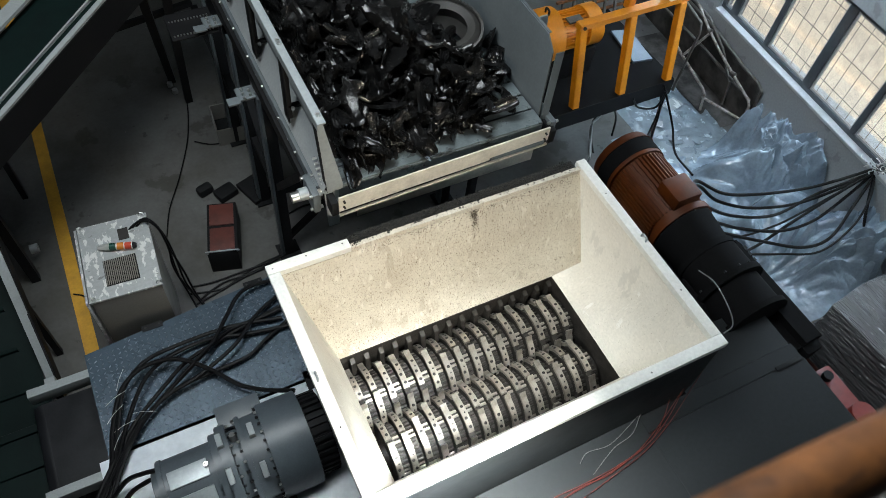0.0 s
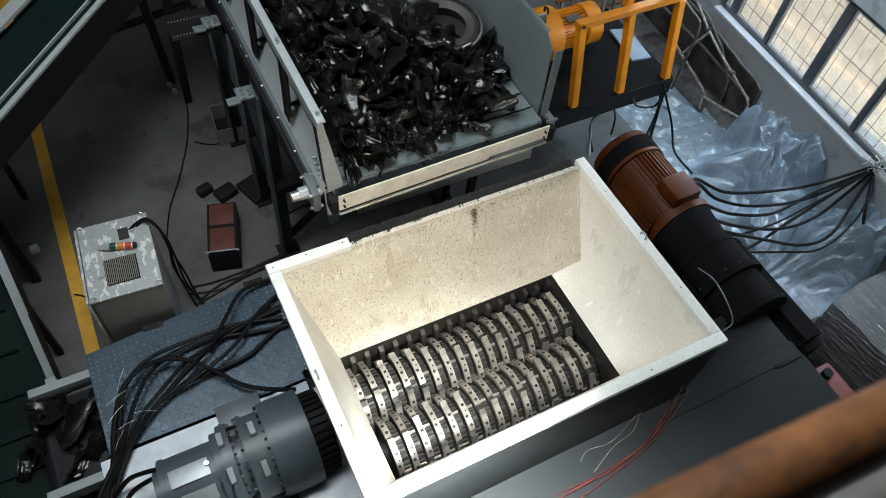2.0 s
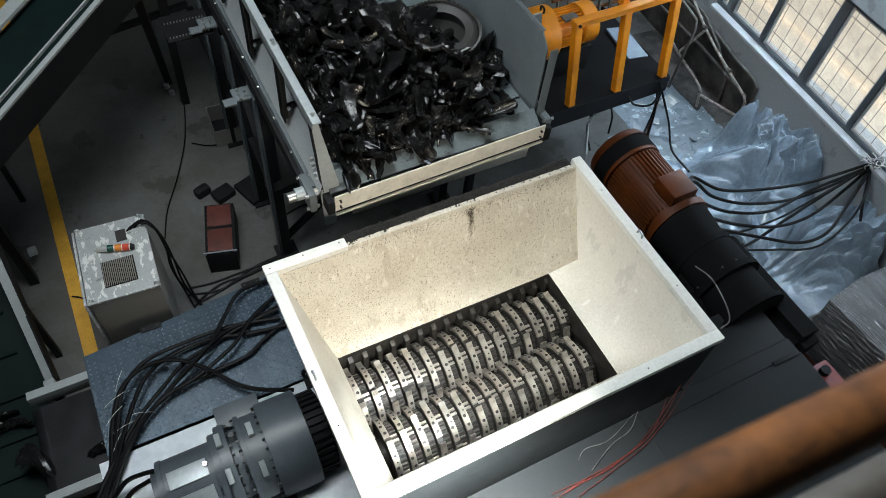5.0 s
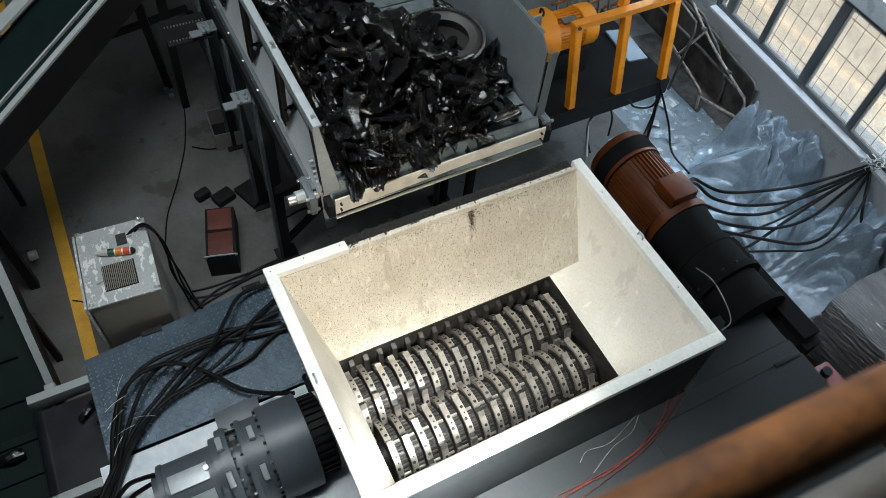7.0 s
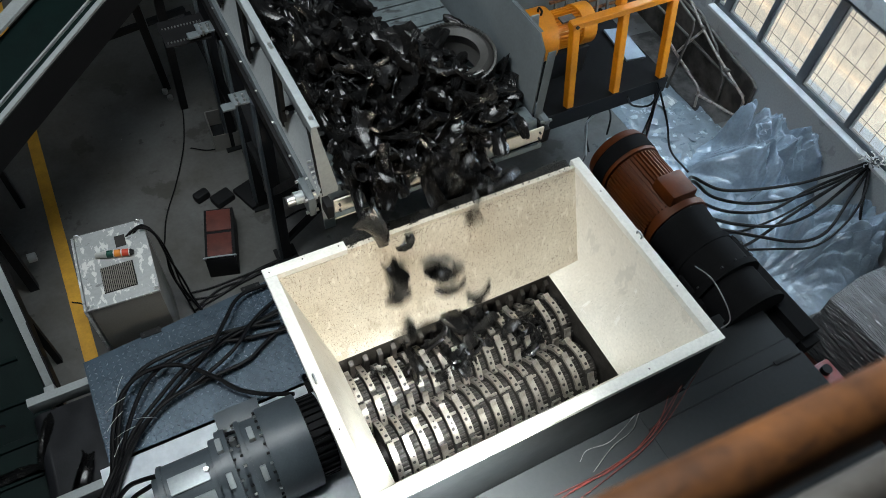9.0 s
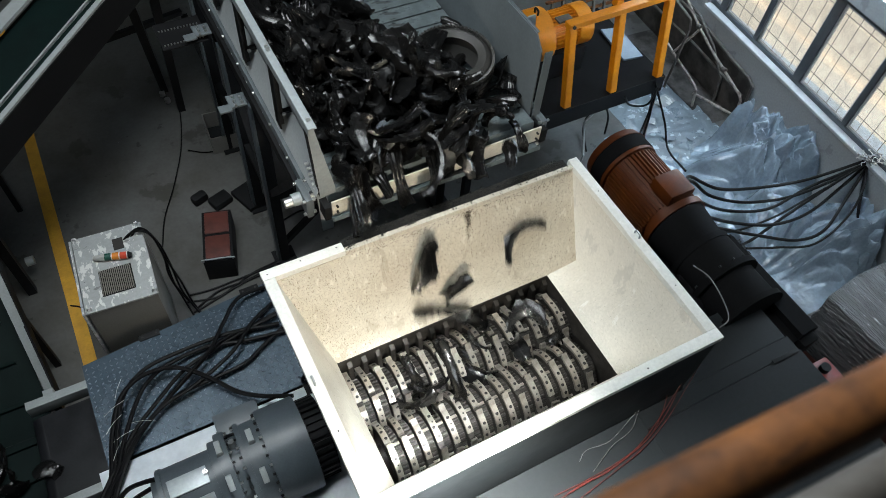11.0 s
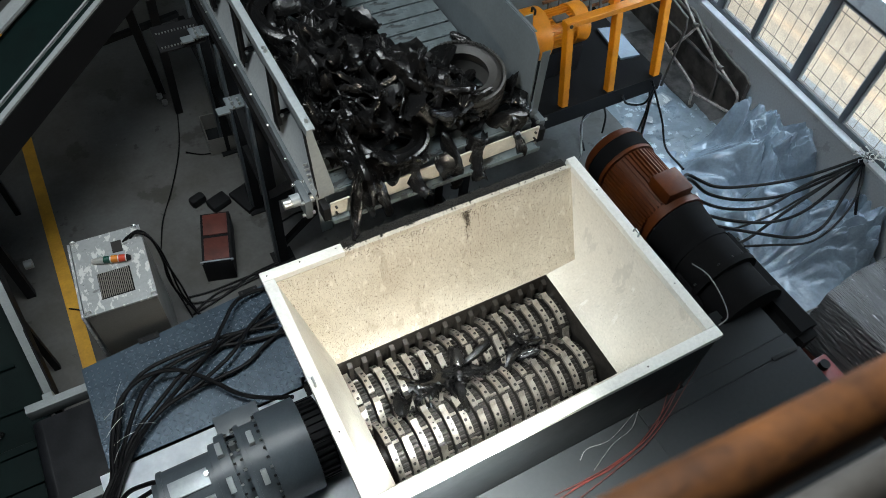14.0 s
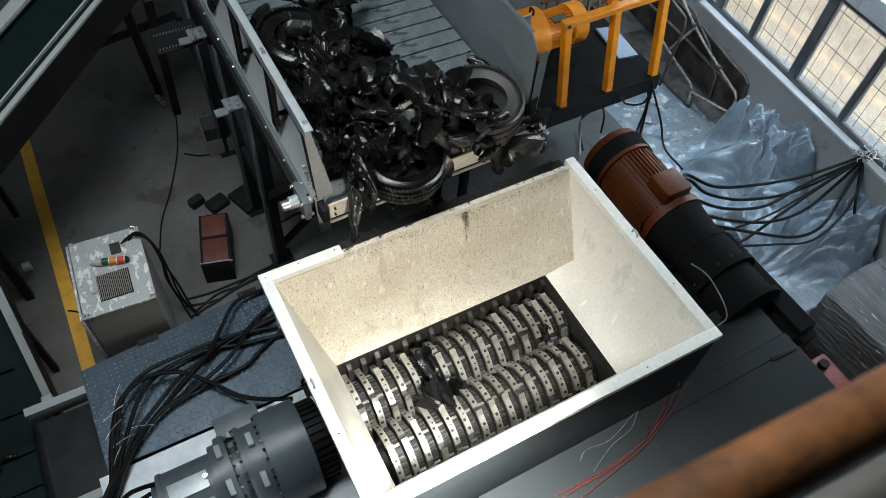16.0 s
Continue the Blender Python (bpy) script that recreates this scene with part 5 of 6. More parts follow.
part("neck", C((QX, 1.0, QZ), (QX, 0.72, QZ), 0.29, seg=40), MATTE, gu)
part("flange", C((QX - 0.02, 0.72, QZ), (QX - 0.02, 0.66, QZ), 0.345, seg=40), MATTE, gu)
part("case", C((QX - 0.02, 0.66, QZ - 0.02), (QX - 0.02, 0.36, QZ - 0.02), 0.30, seg=40), MATTE, gu)
part("flange", C((QX - 0.02, 0.36, QZ - 0.02), (QX - 0.02, 0.31, QZ - 0.02), 0.335, seg=40), MATTE, gu)
part("case_foot", B(QX - 0.33, QX + 0.27, 0.36, 0.98, 1.02, QZ - 0.05, bevel=0.05), MATTE, gu)
for k in range(14):
    part("bolt", C((0, 0.725, 0.317), (0, 0.745, 0.317), 0.013, seg=6), DARKSHEET, gu).matrix_basis = pose(QX - 0.02, 0, QZ, 0, k * 360 / 14, 0)
part("output", C((QX - 0.34, 0.66, QZ - 0.2), (2.7, 0.66, QZ - 0.2), 0.22, seg=28), MATTE, gu)
part("base", B(QX - 0.6, QX + 0.34, 0.3, 2.3, 0, 1.14), MATTE, gu)
part("belt_guard", M((4.10, 1.15, 1.42), (4.16, -0.12, 1.38), 0.34, 0.40, bevel=0.08), MATTE, gu)
for k in range(16):
    part("guard_tooth", B(4.20 + 0.012 * k, 4.235 + 0.012 * k, 0.95 - 0.065 * k, 0.985 - 0.065 * k, 1.58 - 0.02 * k, 1.615 - 0.02 * k), DARKSHEET, gu)

# ---- floor at the window wall ----
def sheet_mesh(x0, x1, y0, y1, nx, ny, top, seed, crease=1.0, lie=0.012, wall=99.0):
    """A crumpled plastic sheet: soft heaps, long drawn folds and sharp small creases."""
    bm = bmesh.new()
    g = []
    for i in range(nx + 1):
        row = []
        for j in range(ny + 1):
            u, v = i / nx, j / ny
            x, y = x0 + (x1 - x0) * u, y0 + (y1 - y0) * v
            p = Vector((x + seed * 3.1, y - seed, seed))
            wob = Vector((noise.noise(p * 1.1), noise.noise(p * 1.1 + Vector((9, 2, 4))), 0))
            q = p + wob * 0.45
            h = top(x, y)
            bulge = abs(noise.noise(q * 2.7)) * 1.6
            pleat = abs(noise.noise(q * 5.8 + wob)) * 1.4
            crack = noise.voronoi(q * 3.0)[0]
            crumple = noise.voronoi(q * 8.0 + wob)[0]
            line = max(0.0, 1 - 9 * (crack[1] - crack[0])) + 0.5 * max(0.0, 1 - 7 * (crumple[1] - crumple[0]))
            e = max(0.0, min(1.0, 9 * min(u, v, 1 - u, 1 - v) + 0.35 * noise.noise(p * 4)))
            z = h * (0.9 + 0.25 * noise.noise(q * 2)) + crease * (0.20 * bulge + 0.16 * pleat + 0.030 * line + 0.05 * abs(noise.noise(q * 11))) * (0.12 + 1.3 * min(1.0, h * 2.2))
            side = crease * 0.05 * (0.3 + h)
            px = min(wall, x + side * noise.noise(q * 3.7) * 2)
            row.append(bm.verts.new((px, y + side * noise.noise(q * 3.7 + Vector((5, 5, 5))) * 2, lie + max(0.0, e * z))))
        g.append(row)
    for i in range(nx):
        for j in range(ny):
            bm.faces.new((g[i][j], g[i + 1][j], g[i + 1][j + 1], g[i][j + 1]))
    return bm


def hump(cx, cy, rx, ry, h, flat=1.6):
    return lambda x, y: h * math.exp(-(((x - cx) / rx) ** 2 + ((y - cy) / ry) ** 2) ** flat)


back_heap = (hump(6.62, 2.45, 0.40, 0.55, 0.50), hump(6.55, 2.95, 0.15, 0.20, 0.42), hump(6.10, 2.50, 0.45, 0.35, 0.22), hump(6.85, 1.95, 0.2, 0.4, 0.4))
near_heap = (hump(6.42, 1.15, 0.46, 0.48, 0.36), hump(6.72, 0.85, 0.28, 0.40, 0.34), hump(5.85, 1.60, 0.45, 0.45, 0.16), hump(6.40, 1.90, 0.4, 0.3, 0.25))
whole("dust_sheet", sheet_mesh(5.45, 6.98, 1.75, 3.15, 150, 140, lambda x, y: sum(h(x, y) for h in back_heap), 3.0, wall=6.96), PLASTIC, "crumpled translucent bluish plastic sheet heaped by the wall", "plastic sheet")
whole("dust_sheet", sheet_mesh(5.35, 6.94, 0.45, 2.15, 150, 160, lambda x, y: sum(h(x, y) for h in near_heap), 7.0, wall=6.90, lie=0.02), PLASTIC, "bulging creased translucent plastic sheet heaped on the floor", "plastic sheet")
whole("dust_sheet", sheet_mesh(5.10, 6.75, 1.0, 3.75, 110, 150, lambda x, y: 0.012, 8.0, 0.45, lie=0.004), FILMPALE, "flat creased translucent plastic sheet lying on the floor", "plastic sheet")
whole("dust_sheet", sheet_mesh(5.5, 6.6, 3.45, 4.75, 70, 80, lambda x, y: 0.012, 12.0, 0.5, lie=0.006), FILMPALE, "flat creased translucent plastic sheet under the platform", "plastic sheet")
rnd = random.Random(77)
for k in range(7):
    bm = bmesh.new()
    a, x, y, w, h = rnd.uniform(0, 180), rnd.uniform(5.2, 6.5), rnd.uniform(2.4, 4.0), rnd.uniform(0.05, 0.16), rnd.uniform(0.04, 0.10)
    box(bm, -w, w, -h, h, 0, 0.004)
    bmesh.ops.subdivide_edges(bm, edges=bm.edges[:], cuts=3, use_grid_fill=True)
    for v in bm.verts:
        v.co += Vector((0.3 * w * noise.noise(v.co * 20 + Vector((k, 0, 0))), 0.3 * h * noise.noise(v.co * 20 + Vector((0, k, 0))), abs(0.02 * noise.noise(v.co * 12 + Vector((0, 0, k))))))
    ob = whole("paper_scrap", bm, (CABGREY, FILMPALE, PLASTIC)[k % 3], "torn scrap of pale packing paper on the floor", "litter", "floor litter")
    ob.matrix_basis = pose(x, y, 0.045, 0, 0, a)
pipes = thing("pipe_frame", "flaking painted steel tube frame leaning against the window wall", "pipes", (EASTX, EASTY, 0), rz=WALLTURN)
for r, m, pts in ((0.019, FLAKEPIPE, [(-0.25, 1.90, 1.05), (-0.25, 1.53, 0.88), (-0.25, 1.18, 0.76), (-0.25, 0.85, 0.68), (-0.25, 0.44, 0.58), (-0.26, 0.38, 0.53), (-0.27, 0.32, 0.03)]),
                  (0.019, FLAKEPIPE, [(-0.45, 1.95, 0.52), (-0.45, 1.65, 0.44), (-0.45, 1.03, 0.32), (-0.45, 0.97, 0.27), (-0.45, 0.92, 0.03)]),
                  (0.019, FLAKEPIPE, [(-0.44, 1.00, 0.20), (-0.27, 0.34, 0.30)]),
                  (0.019, FLAKEPIPE, [(-0.45, 1.62, 0.44), (-0.25, 1.50, 0.87)]),
                  (0.024, PIPEM, [(-0.06, 2.45, 0.80), (-0.06, 1.62, 0.81), (-0.06, 0.97, 0.73), (-0.06, 0.56, 0.71), (-0.06, 0.46, 0.66), (-0.06, 0.40, 0.05)]),
                  (0.020, PIPEM, [(-0.16, 2.30, 0.98), (-0.14, 1.70, 0.93), (-0.10, 1.30, 0.70), (-0.10, 0.95, 0.40), (-0.10, 0.90, 0.05)]),
                  (0.020, PIPEM, [(-0.62, 2.2, 1.3), (-0.50, 1.5, 1.08), (-0.50, 1.46, 0.95), (-0.60, 1.40, 0.02)]),
                  (0.022, PIPEM, [(-0.30, 2.6, 0.62), (-0.12, 1.55, 0.50), (-0.06, 0.55, 0.42)])):
    part("pipe", T(pts, r, seg=12, smooth=False), m, pipes)
for y, z in ((1.53, 0.88), (0.85, 0.68)):
    part("clamp", C((-0.25, y - 0.035, z + 0.01), (-0.25, y + 0.035, z - 0.008), 0.036, seg=14), PIPEM, pipes, "dark pipe clamp")
# a thin added panel stands in for the sooty stain on the wall
bm = bmesh.new()
slab(bm, [(-0.02, 0.42, 0.0), (-0.02, 3.4, 0.0), (-0.02, 3.4, 0.95), (-0.02, 2.2, 0.86), (-0.02, 1.6, 0.78), (-0.02, 0.62, 0.68), (-0.02, 0.47, 0.55)], -0.016)
east("stained_board", bm, DARKBROWN, "thin dark panel added for the sooty stain on the window wall", "board", kind="")
east("floor_stain", B(-0.62, -0.005, 0.55, 2.6, 0.0, 0.006), DARKBROWN, "dark brown patch of floor by the wall", "floor patch")

pal = thing("wrapped_pallet", "pallet load wrapped in shiny grey stretch film", "pallet load", (5.72, -0.15, 0), rz=4)
bm = bmesh.new()
g = []
box(bm, -0.52, 0.55, -1.4, 0.50, 0.12, 0.95, bevel=0.04)
bmesh.ops.subdivide_edges(bm, edges=bm.edges[:], cuts=5, use_grid_fill=True)
for v in bm.verts:
    v.co += Vector((noise.noise(v.co * 3), noise.noise(v.co * 3 + Vector((3, 3, 3))), noise.noise(v.co * 4 + Vector((7, 1, 3))))) * 0.03
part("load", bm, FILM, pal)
part("pallet", B(-0.5, 0.52, -1.35, 0.45, 0, 0.11), MAROON, pal)
red = thing("red_machine", "red painted machine part beside the cover", "machine part", (4.55, -0.25, 0))
part("block", B(0.02, 0.30, -0.75, 0.10, 0, 0.72, bevel=0.03), REDPAINT, red)
part("cap", C((0.16, -0.45, 0.72), (0.16, -0.45, 0.82), 0.12, seg=24), REDPAINT, red)
part("knob", C((0.16, 0.0, 0.72), (0.16, 0.0, 0.78), 0.05, seg=16), BLACKPAINT, red)

# frayed cable ends on the sill
ends = thing("cable_ends", "tangle of pale cable ends and tape on the window sill", "cable ends", (6.90, 1.42, 1.09))
rnd = random.Random(21)
for k in range(26):
    a, p = rnd.uniform(0, 6.28), Vector((rnd.uniform(-0.04, 0.04), rnd.uniform(-0.10, 0.10), rnd.uniform(-0.03, 0.06)))
    pts = [p]
    for q in range(4):
        a += rnd.uniform(-1.2, 1.2)
        p = p + Vector((0.035 * math.cos(a), 0.045 * math.sin(a), rnd.uniform(-0.03, 0.035)))
        pts.append(p)
    part("wire", T(pts, rnd.uniform(0.003, 0.007), seg=6), (RIMWHITE, GREYWIRE, SILLM)[k % 3], ends)

# ---- cables ----
def cable(name, r, material, label, group, *pts):
    """A bent cable or wire through the points of its run."""
    return tagged(new(name, mesh_of(name, T(pts, r, seg=8, steps=7), material)), label, "cable", group)


def platform_cable(r, *pts):
    cable("cable", r, CABLE, "thick black power cable sweeping over the platform", "platform cables", *pts)


platform_cable(0.0181, (0.13, 2.38, 1.06), (-0.17, 2.35, 1.05), (-0.47, 2.28, 1.06), (-0.77, 2.18, 1.08), (-1.02, 2.0, 1.1), (-1.27, 1.82, 1.08), (-1.45, 1.63, 1.05), (-1.6, 1.46, 1.03), (-1.72, 1.28, 1.03))
platform_cable(0.0181, (0.22, 2.72, 1.04), (-0.12, 2.67, 1.1), (-0.33, 2.44, 1.15), (-0.54, 2.23, 1.12), (-0.93, 1.99, 1.1), (-1.22, 1.79, 1.1), (-1.44, 1.57, 1.06), (-1.6, 1.39, 1.03), (-1.75, 1.27, 1.03))
platform_cable(0.0199, (-0.03, 1.5, 1.2), (-0.24, 1.64, 1.12), (-0.42, 1.78, 1.1), (-0.57, 1.97, 1.12), (-0.76, 2.16, 1.14), (-0.93, 2.23, 1.16), (-1.14, 2.22, 1.16), (-1.32, 2.09, 1.14), (-1.45, 1.81, 1.1), (-1.54, 1.53, 1.03), (-1.7, 1.27, 1.03))
platform_cable(0.0181, (0.12, 2.29, 1.05), (-0.32, 2.37, 1.07), (-0.76, 2.37, 1.08), (-1.08, 2.3, 1.12), (-1.29, 2.11, 1.13), (-1.41, 1.8, 1.1), (-1.52, 1.53, 1.03), (-1.67, 1.25, 1.03))
platform_cable(0.0181, (0.2, 2.27, 1.04), (-0.08, 2.14, 1.04), (-0.27, 2.04, 1.05), (-0.55, 2.01, 1.06), (-0.86, 1.98, 1.08), (-1.11, 1.87, 1.1), (-1.34, 1.7, 1.08), (-1.52, 1.43, 1.03), (-1.63, 1.24, 1.03))
platform_cable(0.0181, (0.18, 2.54, 1.05), (-0.1, 2.38, 1.08), (-0.35, 2.15, 1.12), (-0.71, 2.0, 1.1), (-1.02, 1.93, 1.08), (-1.27, 1.74, 1.08), (-1.44, 1.53, 1.05), (-1.57, 1.31, 1.03))
platform_cable(0.0181, (0.15, 2.19, 1.05), (-0.2, 2.25, 1.05), (-0.53, 2.33, 1.06), (-0.88, 2.29, 1.08), (-1.08, 2.17, 1.12), (-1.22, 2.0, 1.12), (-1.36, 1.77, 1.1), (-1.49, 1.56, 1.04), (-1.67, 1.3, 1.03))
platform_cable(0.0133, (0.2, 2.43, 1.05), (-0.06, 2.38, 1.05), (-0.4, 2.31, 1.1), (-0.7, 2.11, 1.16), (-0.96, 1.97, 1.1), (-1.17, 1.83, 1.08), (-1.37, 1.64, 1.06), (-1.51, 1.47, 1.03), (-1.7, 1.29, 1.03))
platform_cable(0.019, (-1.17, 1.24, 1.35), (-1.29, 1.28, 1.3), (-1.43, 1.34, 1.15), (-1.57, 1.3, 1.03), (-1.67, 1.21, 1.03))
platform_cable(0.019, (-1.25, 1.21, 1.3), (-1.4, 1.22, 1.2), (-1.52, 1.17, 1.1))


def cabinet_cable(r, *pts):
    cable("cable", r, CABLE, "black cable dropping from the control cabinet", "cabinet cables", *pts)


cabinet_cable(0.0104, (-0.83, 3.61, 1.3), (-0.74, 3.61, 1.36), (-0.66, 3.56, 1.35), (-0.6, 3.54, 1.1), (-0.58, 3.54, 0.75), (-0.57, 3.52, 0.3), (-0.47, 3.32, 0.02))
cabinet_cable(0.0104, (-0.85, 3.59, 1.3), (-0.76, 3.59, 1.37), (-0.65, 3.54, 1.33), (-0.6, 3.54, 1.0), (-0.63, 3.52, 0.65), (-0.59, 3.52, 0.2), (-0.55, 3.36, 0.02))
cabinet_cable(0.0104, (-0.81, 3.59, 1.3), (-0.71, 3.61, 1.36), (-0.63, 3.5, 1.3), (-0.6, 3.47, 1.0), (-0.55, 3.52, 0.5), (-0.52, 3.49, 0.15), (-0.47, 3.36, 0.02))
cabinet_cable(0.0104, (-0.88, 3.58, 1.3), (-0.8, 3.6, 1.34), (-0.69, 3.57, 1.35), (-0.62, 3.53, 1.2), (-0.61, 3.55, 0.8), (-0.61, 3.54, 0.4), (-0.51, 3.46, 0.02))


def floor_cable(r, *pts):
    cable("cable", r, CABLE, "black cable lying on the floor", "floor cables", *pts)


floor_cable(0.0114, (-0.54, 3.64, 0.02), (-0.29, 3.61, 0.02), (0.03, 3.62, 0.02), (0.35, 3.63, 0.02), (0.7, 3.67, 0.02))
floor_cable(0.0114, (-0.58, 3.56, 0.02), (-0.26, 3.49, 0.02), (-0.06, 3.54, 0.02), (0.19, 3.63, 0.02), (0.5, 3.67, 0.02))
floor_cable(0.0114, (-0.56, 3.4, 0.02), (-0.27, 3.47, 0.02), (0.07, 3.55, 0.02), (0.47, 3.58, 0.02))
floor_cable(0.0114, (-0.49, 3.45, 0.02), (-0.21, 3.56, 0.02), (0.14, 3.57, 0.02), (0.64, 3.69, 0.02))
floor_cable(0.0076, (0.23, 7.14, 0.02), (0.19, 6.57, 0.02), (0.02, 5.86, 0.02), (-0.24, 5.25, 0.02), (-0.48, 4.79, 0.02), (-0.61, 4.4, 0.02))
floor_cable(0.0076, (0.07, 5.73, 0.02), (0.25, 5.61, 0.02), (0.46, 5.58, 0.02), (0.58, 5.63, 0.02))
floor_cable(0.0114, (0.67, 4.17, 0.02), (0.94, 4.24, 0.02), (1.11, 4.22, 0.02))
floor_cable(0.0076, (-1.68, 4.04, 0.02), (-1.58, 3.96, 0.02), (-1.53, 3.79, 0.02), (-1.42, 3.33, 0.02))


def wall_cable(r, *pts):
    cable("cable", r, CABLE, "black cable slung from the window wall", "wall cables", *pts)


wall_cable(0.0181, (6.93, 1.46, 1.05), (6.38, 1.52, 1.01), (6.08, 1.64, 0.87), (5.49, 1.78, 0.89), (4.77, 1.74, 1.28), (4.37, 1.84, 1.55), (4.12, 1.7, 1.74), (3.975, 1.64, 1.85))
wall_cable(0.0181, (6.93, 1.45, 1.03), (6.45, 1.44, 0.96), (5.97, 1.55, 0.76), (5.4, 1.69, 0.79), (4.74, 1.74, 1.17), (4.35, 1.77, 1.55), (4.12, 1.7, 1.74), (3.975, 1.64, 1.85))
wall_cable(0.0181, (6.93, 1.44, 1.02), (6.53, 1.46, 0.99), (6.19, 1.54, 0.82), (5.64, 1.54, 0.72), (5.09, 1.66, 0.83), (4.33, 1.59, 1.45), (4.22, 1.74, 1.55), (4.12, 1.7, 1.74), (3.975, 1.64, 1.85))
wall_cable(0.0181, (6.93, 1.44, 1.01), (6.55, 1.37, 0.85), (5.98, 1.28, 0.76), (5.47, 1.31, 0.79), (4.95, 1.46, 0.92), (4.15, 1.39, 1.55))
wall_cable(0.0181, (6.93, 1.42, 0.99), (6.48, 1.22, 0.85), (5.99, 1.02, 0.76), (5.56, 1.03, 0.79), (5.07, 1.22, 0.92), (4.36, 1.35, 1.3))
wall_cable(0.0181, (6.93, 1.45, 1.02), (6.32, 1.42, 0.85), (5.71, 1.36, 0.76), (5.1, 1.29, 0.68), (4.68, 1.28, 0.87), (3.94, 1.25, 1.55))
wall_cable(0.0133, (6.93, 1.42, 0.98), (6.57, 1.17, 1.01), (6.24, 1.0, 0.87), (5.7, 0.91, 0.79), (5.23, 1.05, 0.82), (4.72, 1.09, 1.05))
wall_cable(0.0133, (6.93, 1.44, 1.0), (6.64, 1.41, 1.01), (5.93, 1.39, 0.87), (5.47, 1.39, 0.79), (4.82, 1.39, 0.92), (4.08, 1.34, 1.55))
wall_cable(0.0181, (6.93, 1.45, 1.03), (6.56, 1.03, 0.72), (6.68, 0.84, 0.39))
wall_cable(0.0133, (5.25, 3.44, 1.2), (5.39, 3.42, 0.7), (5.25, 3.26, 0.4))
wall_cable(0.0133, (5.27, 3.43, 1.2), (5.43, 3.19, 0.7), (5.35, 2.91, 0.5), (4.96, 2.3, 0.9))
wall_cable(0.0133, (4.77, 3.36, 1.2), (5.02, 3.45, 0.9), (5.32, 3.45, 0.8), (5.24, 3.33, 1.2))
wall_cable(0.0133, (5.02, 3.79, 0.6), (5.0, 4.02, 0.3), (4.88, 3.95, 0.1), (4.72, 3.62, 0.05))
wall_cable(0.0133, (4.84, 3.69, 0.8), (5.07, 3.77, 0.4), (5.09, 3.75, 0.1))
wall_cable(0.0133, (5.34, 3.41, 1.1), (5.42, 3.46, 0.8), (5.29, 3.36, 0.5), (5.0, 3.16, 0.5))


def red_wire(r, *pts):
    cable("wire", r, REDWIRE, "thin red signal wire hanging from the hopper", "signal wires", *pts)


red_wire(0.0033, (2.73, 0.05, 2.2), (2.74, 0.04, 1.75), (2.49, -0.11, 1.63), (2.19, -0.22, 1.62), (1.84, -0.27, 1.62), (1.52, -0.28, 1.62), (1.22, -0.3, 1.62))
red_wire(0.0033, (2.69, 0.03, 2.2), (2.68, 0.01, 1.75), (2.43, -0.11, 1.63), (2.14, -0.22, 1.62), (1.81, -0.28, 1.62), (1.58, -0.27, 1.62), (1.27, -0.3, 1.62))
red_wire(0.0033, (2.77, 0.04, 2.2), (2.76, -0.0, 1.8), (2.49, -0.14, 1.63), (2.17, -0.25, 1.62), (1.87, -0.3, 1.62), (1.59, -0.34, 1.62), (1.37, -0.37, 1.62))
red_wire(0.0033, (2.62, 0.03, 2.2), (2.64, 0.05, 1.7), (2.48, -0.08, 1.63), (2.26, -0.2, 1.62), (1.95, -0.25, 1.62), (1.64, -0.26, 1.62), (1.35, -0.25, 1.62))


def grey_wire(r, *pts):
    cable("wire", r, GREYWIRE, "thin grey signal wire", "signal wires", *pts)


grey_wire(0.0029, (2.66, 0.03, 2.2), (2.65, 0.05, 1.8), (2.44, 0.06, 1.63), (2.23, -0.01, 1.62), (1.96, -0.09, 1.62), (1.76, -0.07, 1.62), (1.66, -0.12, 1.62))
grey_wire(0.0029, (2.59, 0.03, 2.2), (2.59, 0.02, 1.75), (2.36, 0.03, 1.63), (2.17, -0.09, 1.62), (1.96, -0.13, 1.62), (1.71, -0.23, 1.62))
grey_wire(0.0057, (3.41, 0.82, 1.9), (3.42, 0.64, 1.95), (3.37, 0.4, 1.95), (3.33, 0.27, 1.9), (3.21, 0.24, 1.9))


ties = thing("cable_ties", "white nylon cable ties round the cable bundle", "cable ties")
for x, y, z, a in ((-1.37, 2.05, 1.13, 20), (-1.40, 1.92, 1.12, 35), (-1.36, 1.80, 1.10, 10), (-1.42, 1.72, 1.08, 50), (-1.20, 1.86, 1.1, -20), (-1.3, 2.2, 1.13, 60)):
    d = Vector((math.cos(radians(a)), math.sin(radians(a)), 0))
    p = Vector((x, y, z))
    part("tie", T([p - d * 0.09, p + Vector((0, 0, 0.03)), p + d * 0.10 + Vector((0, 0, 0.02))], 0.0018, seg=5), RIMWHITE, ties)


# ---- what moves ----
def carried_rows(p, turn, slip=1.0):
    out = []
    for t, d in ADVANCE:
        out.append((t, pose(p.x, p.y - d * slip, p.z, *turn)))
    return out


# spells in which rubber drops off the head
SPELLS = [(7.8, 9.3), (10.0, 10.5), (12.6, 13.5), (14.0, 15.1)]


def leave_time(y, edge):
    t = 0.0
    while t < 16.0 and y - advance(t) > edge:
        t += 0.02
    return t


def wall_y(z):
    return 1.80 - (2.445 - z) * 0.36


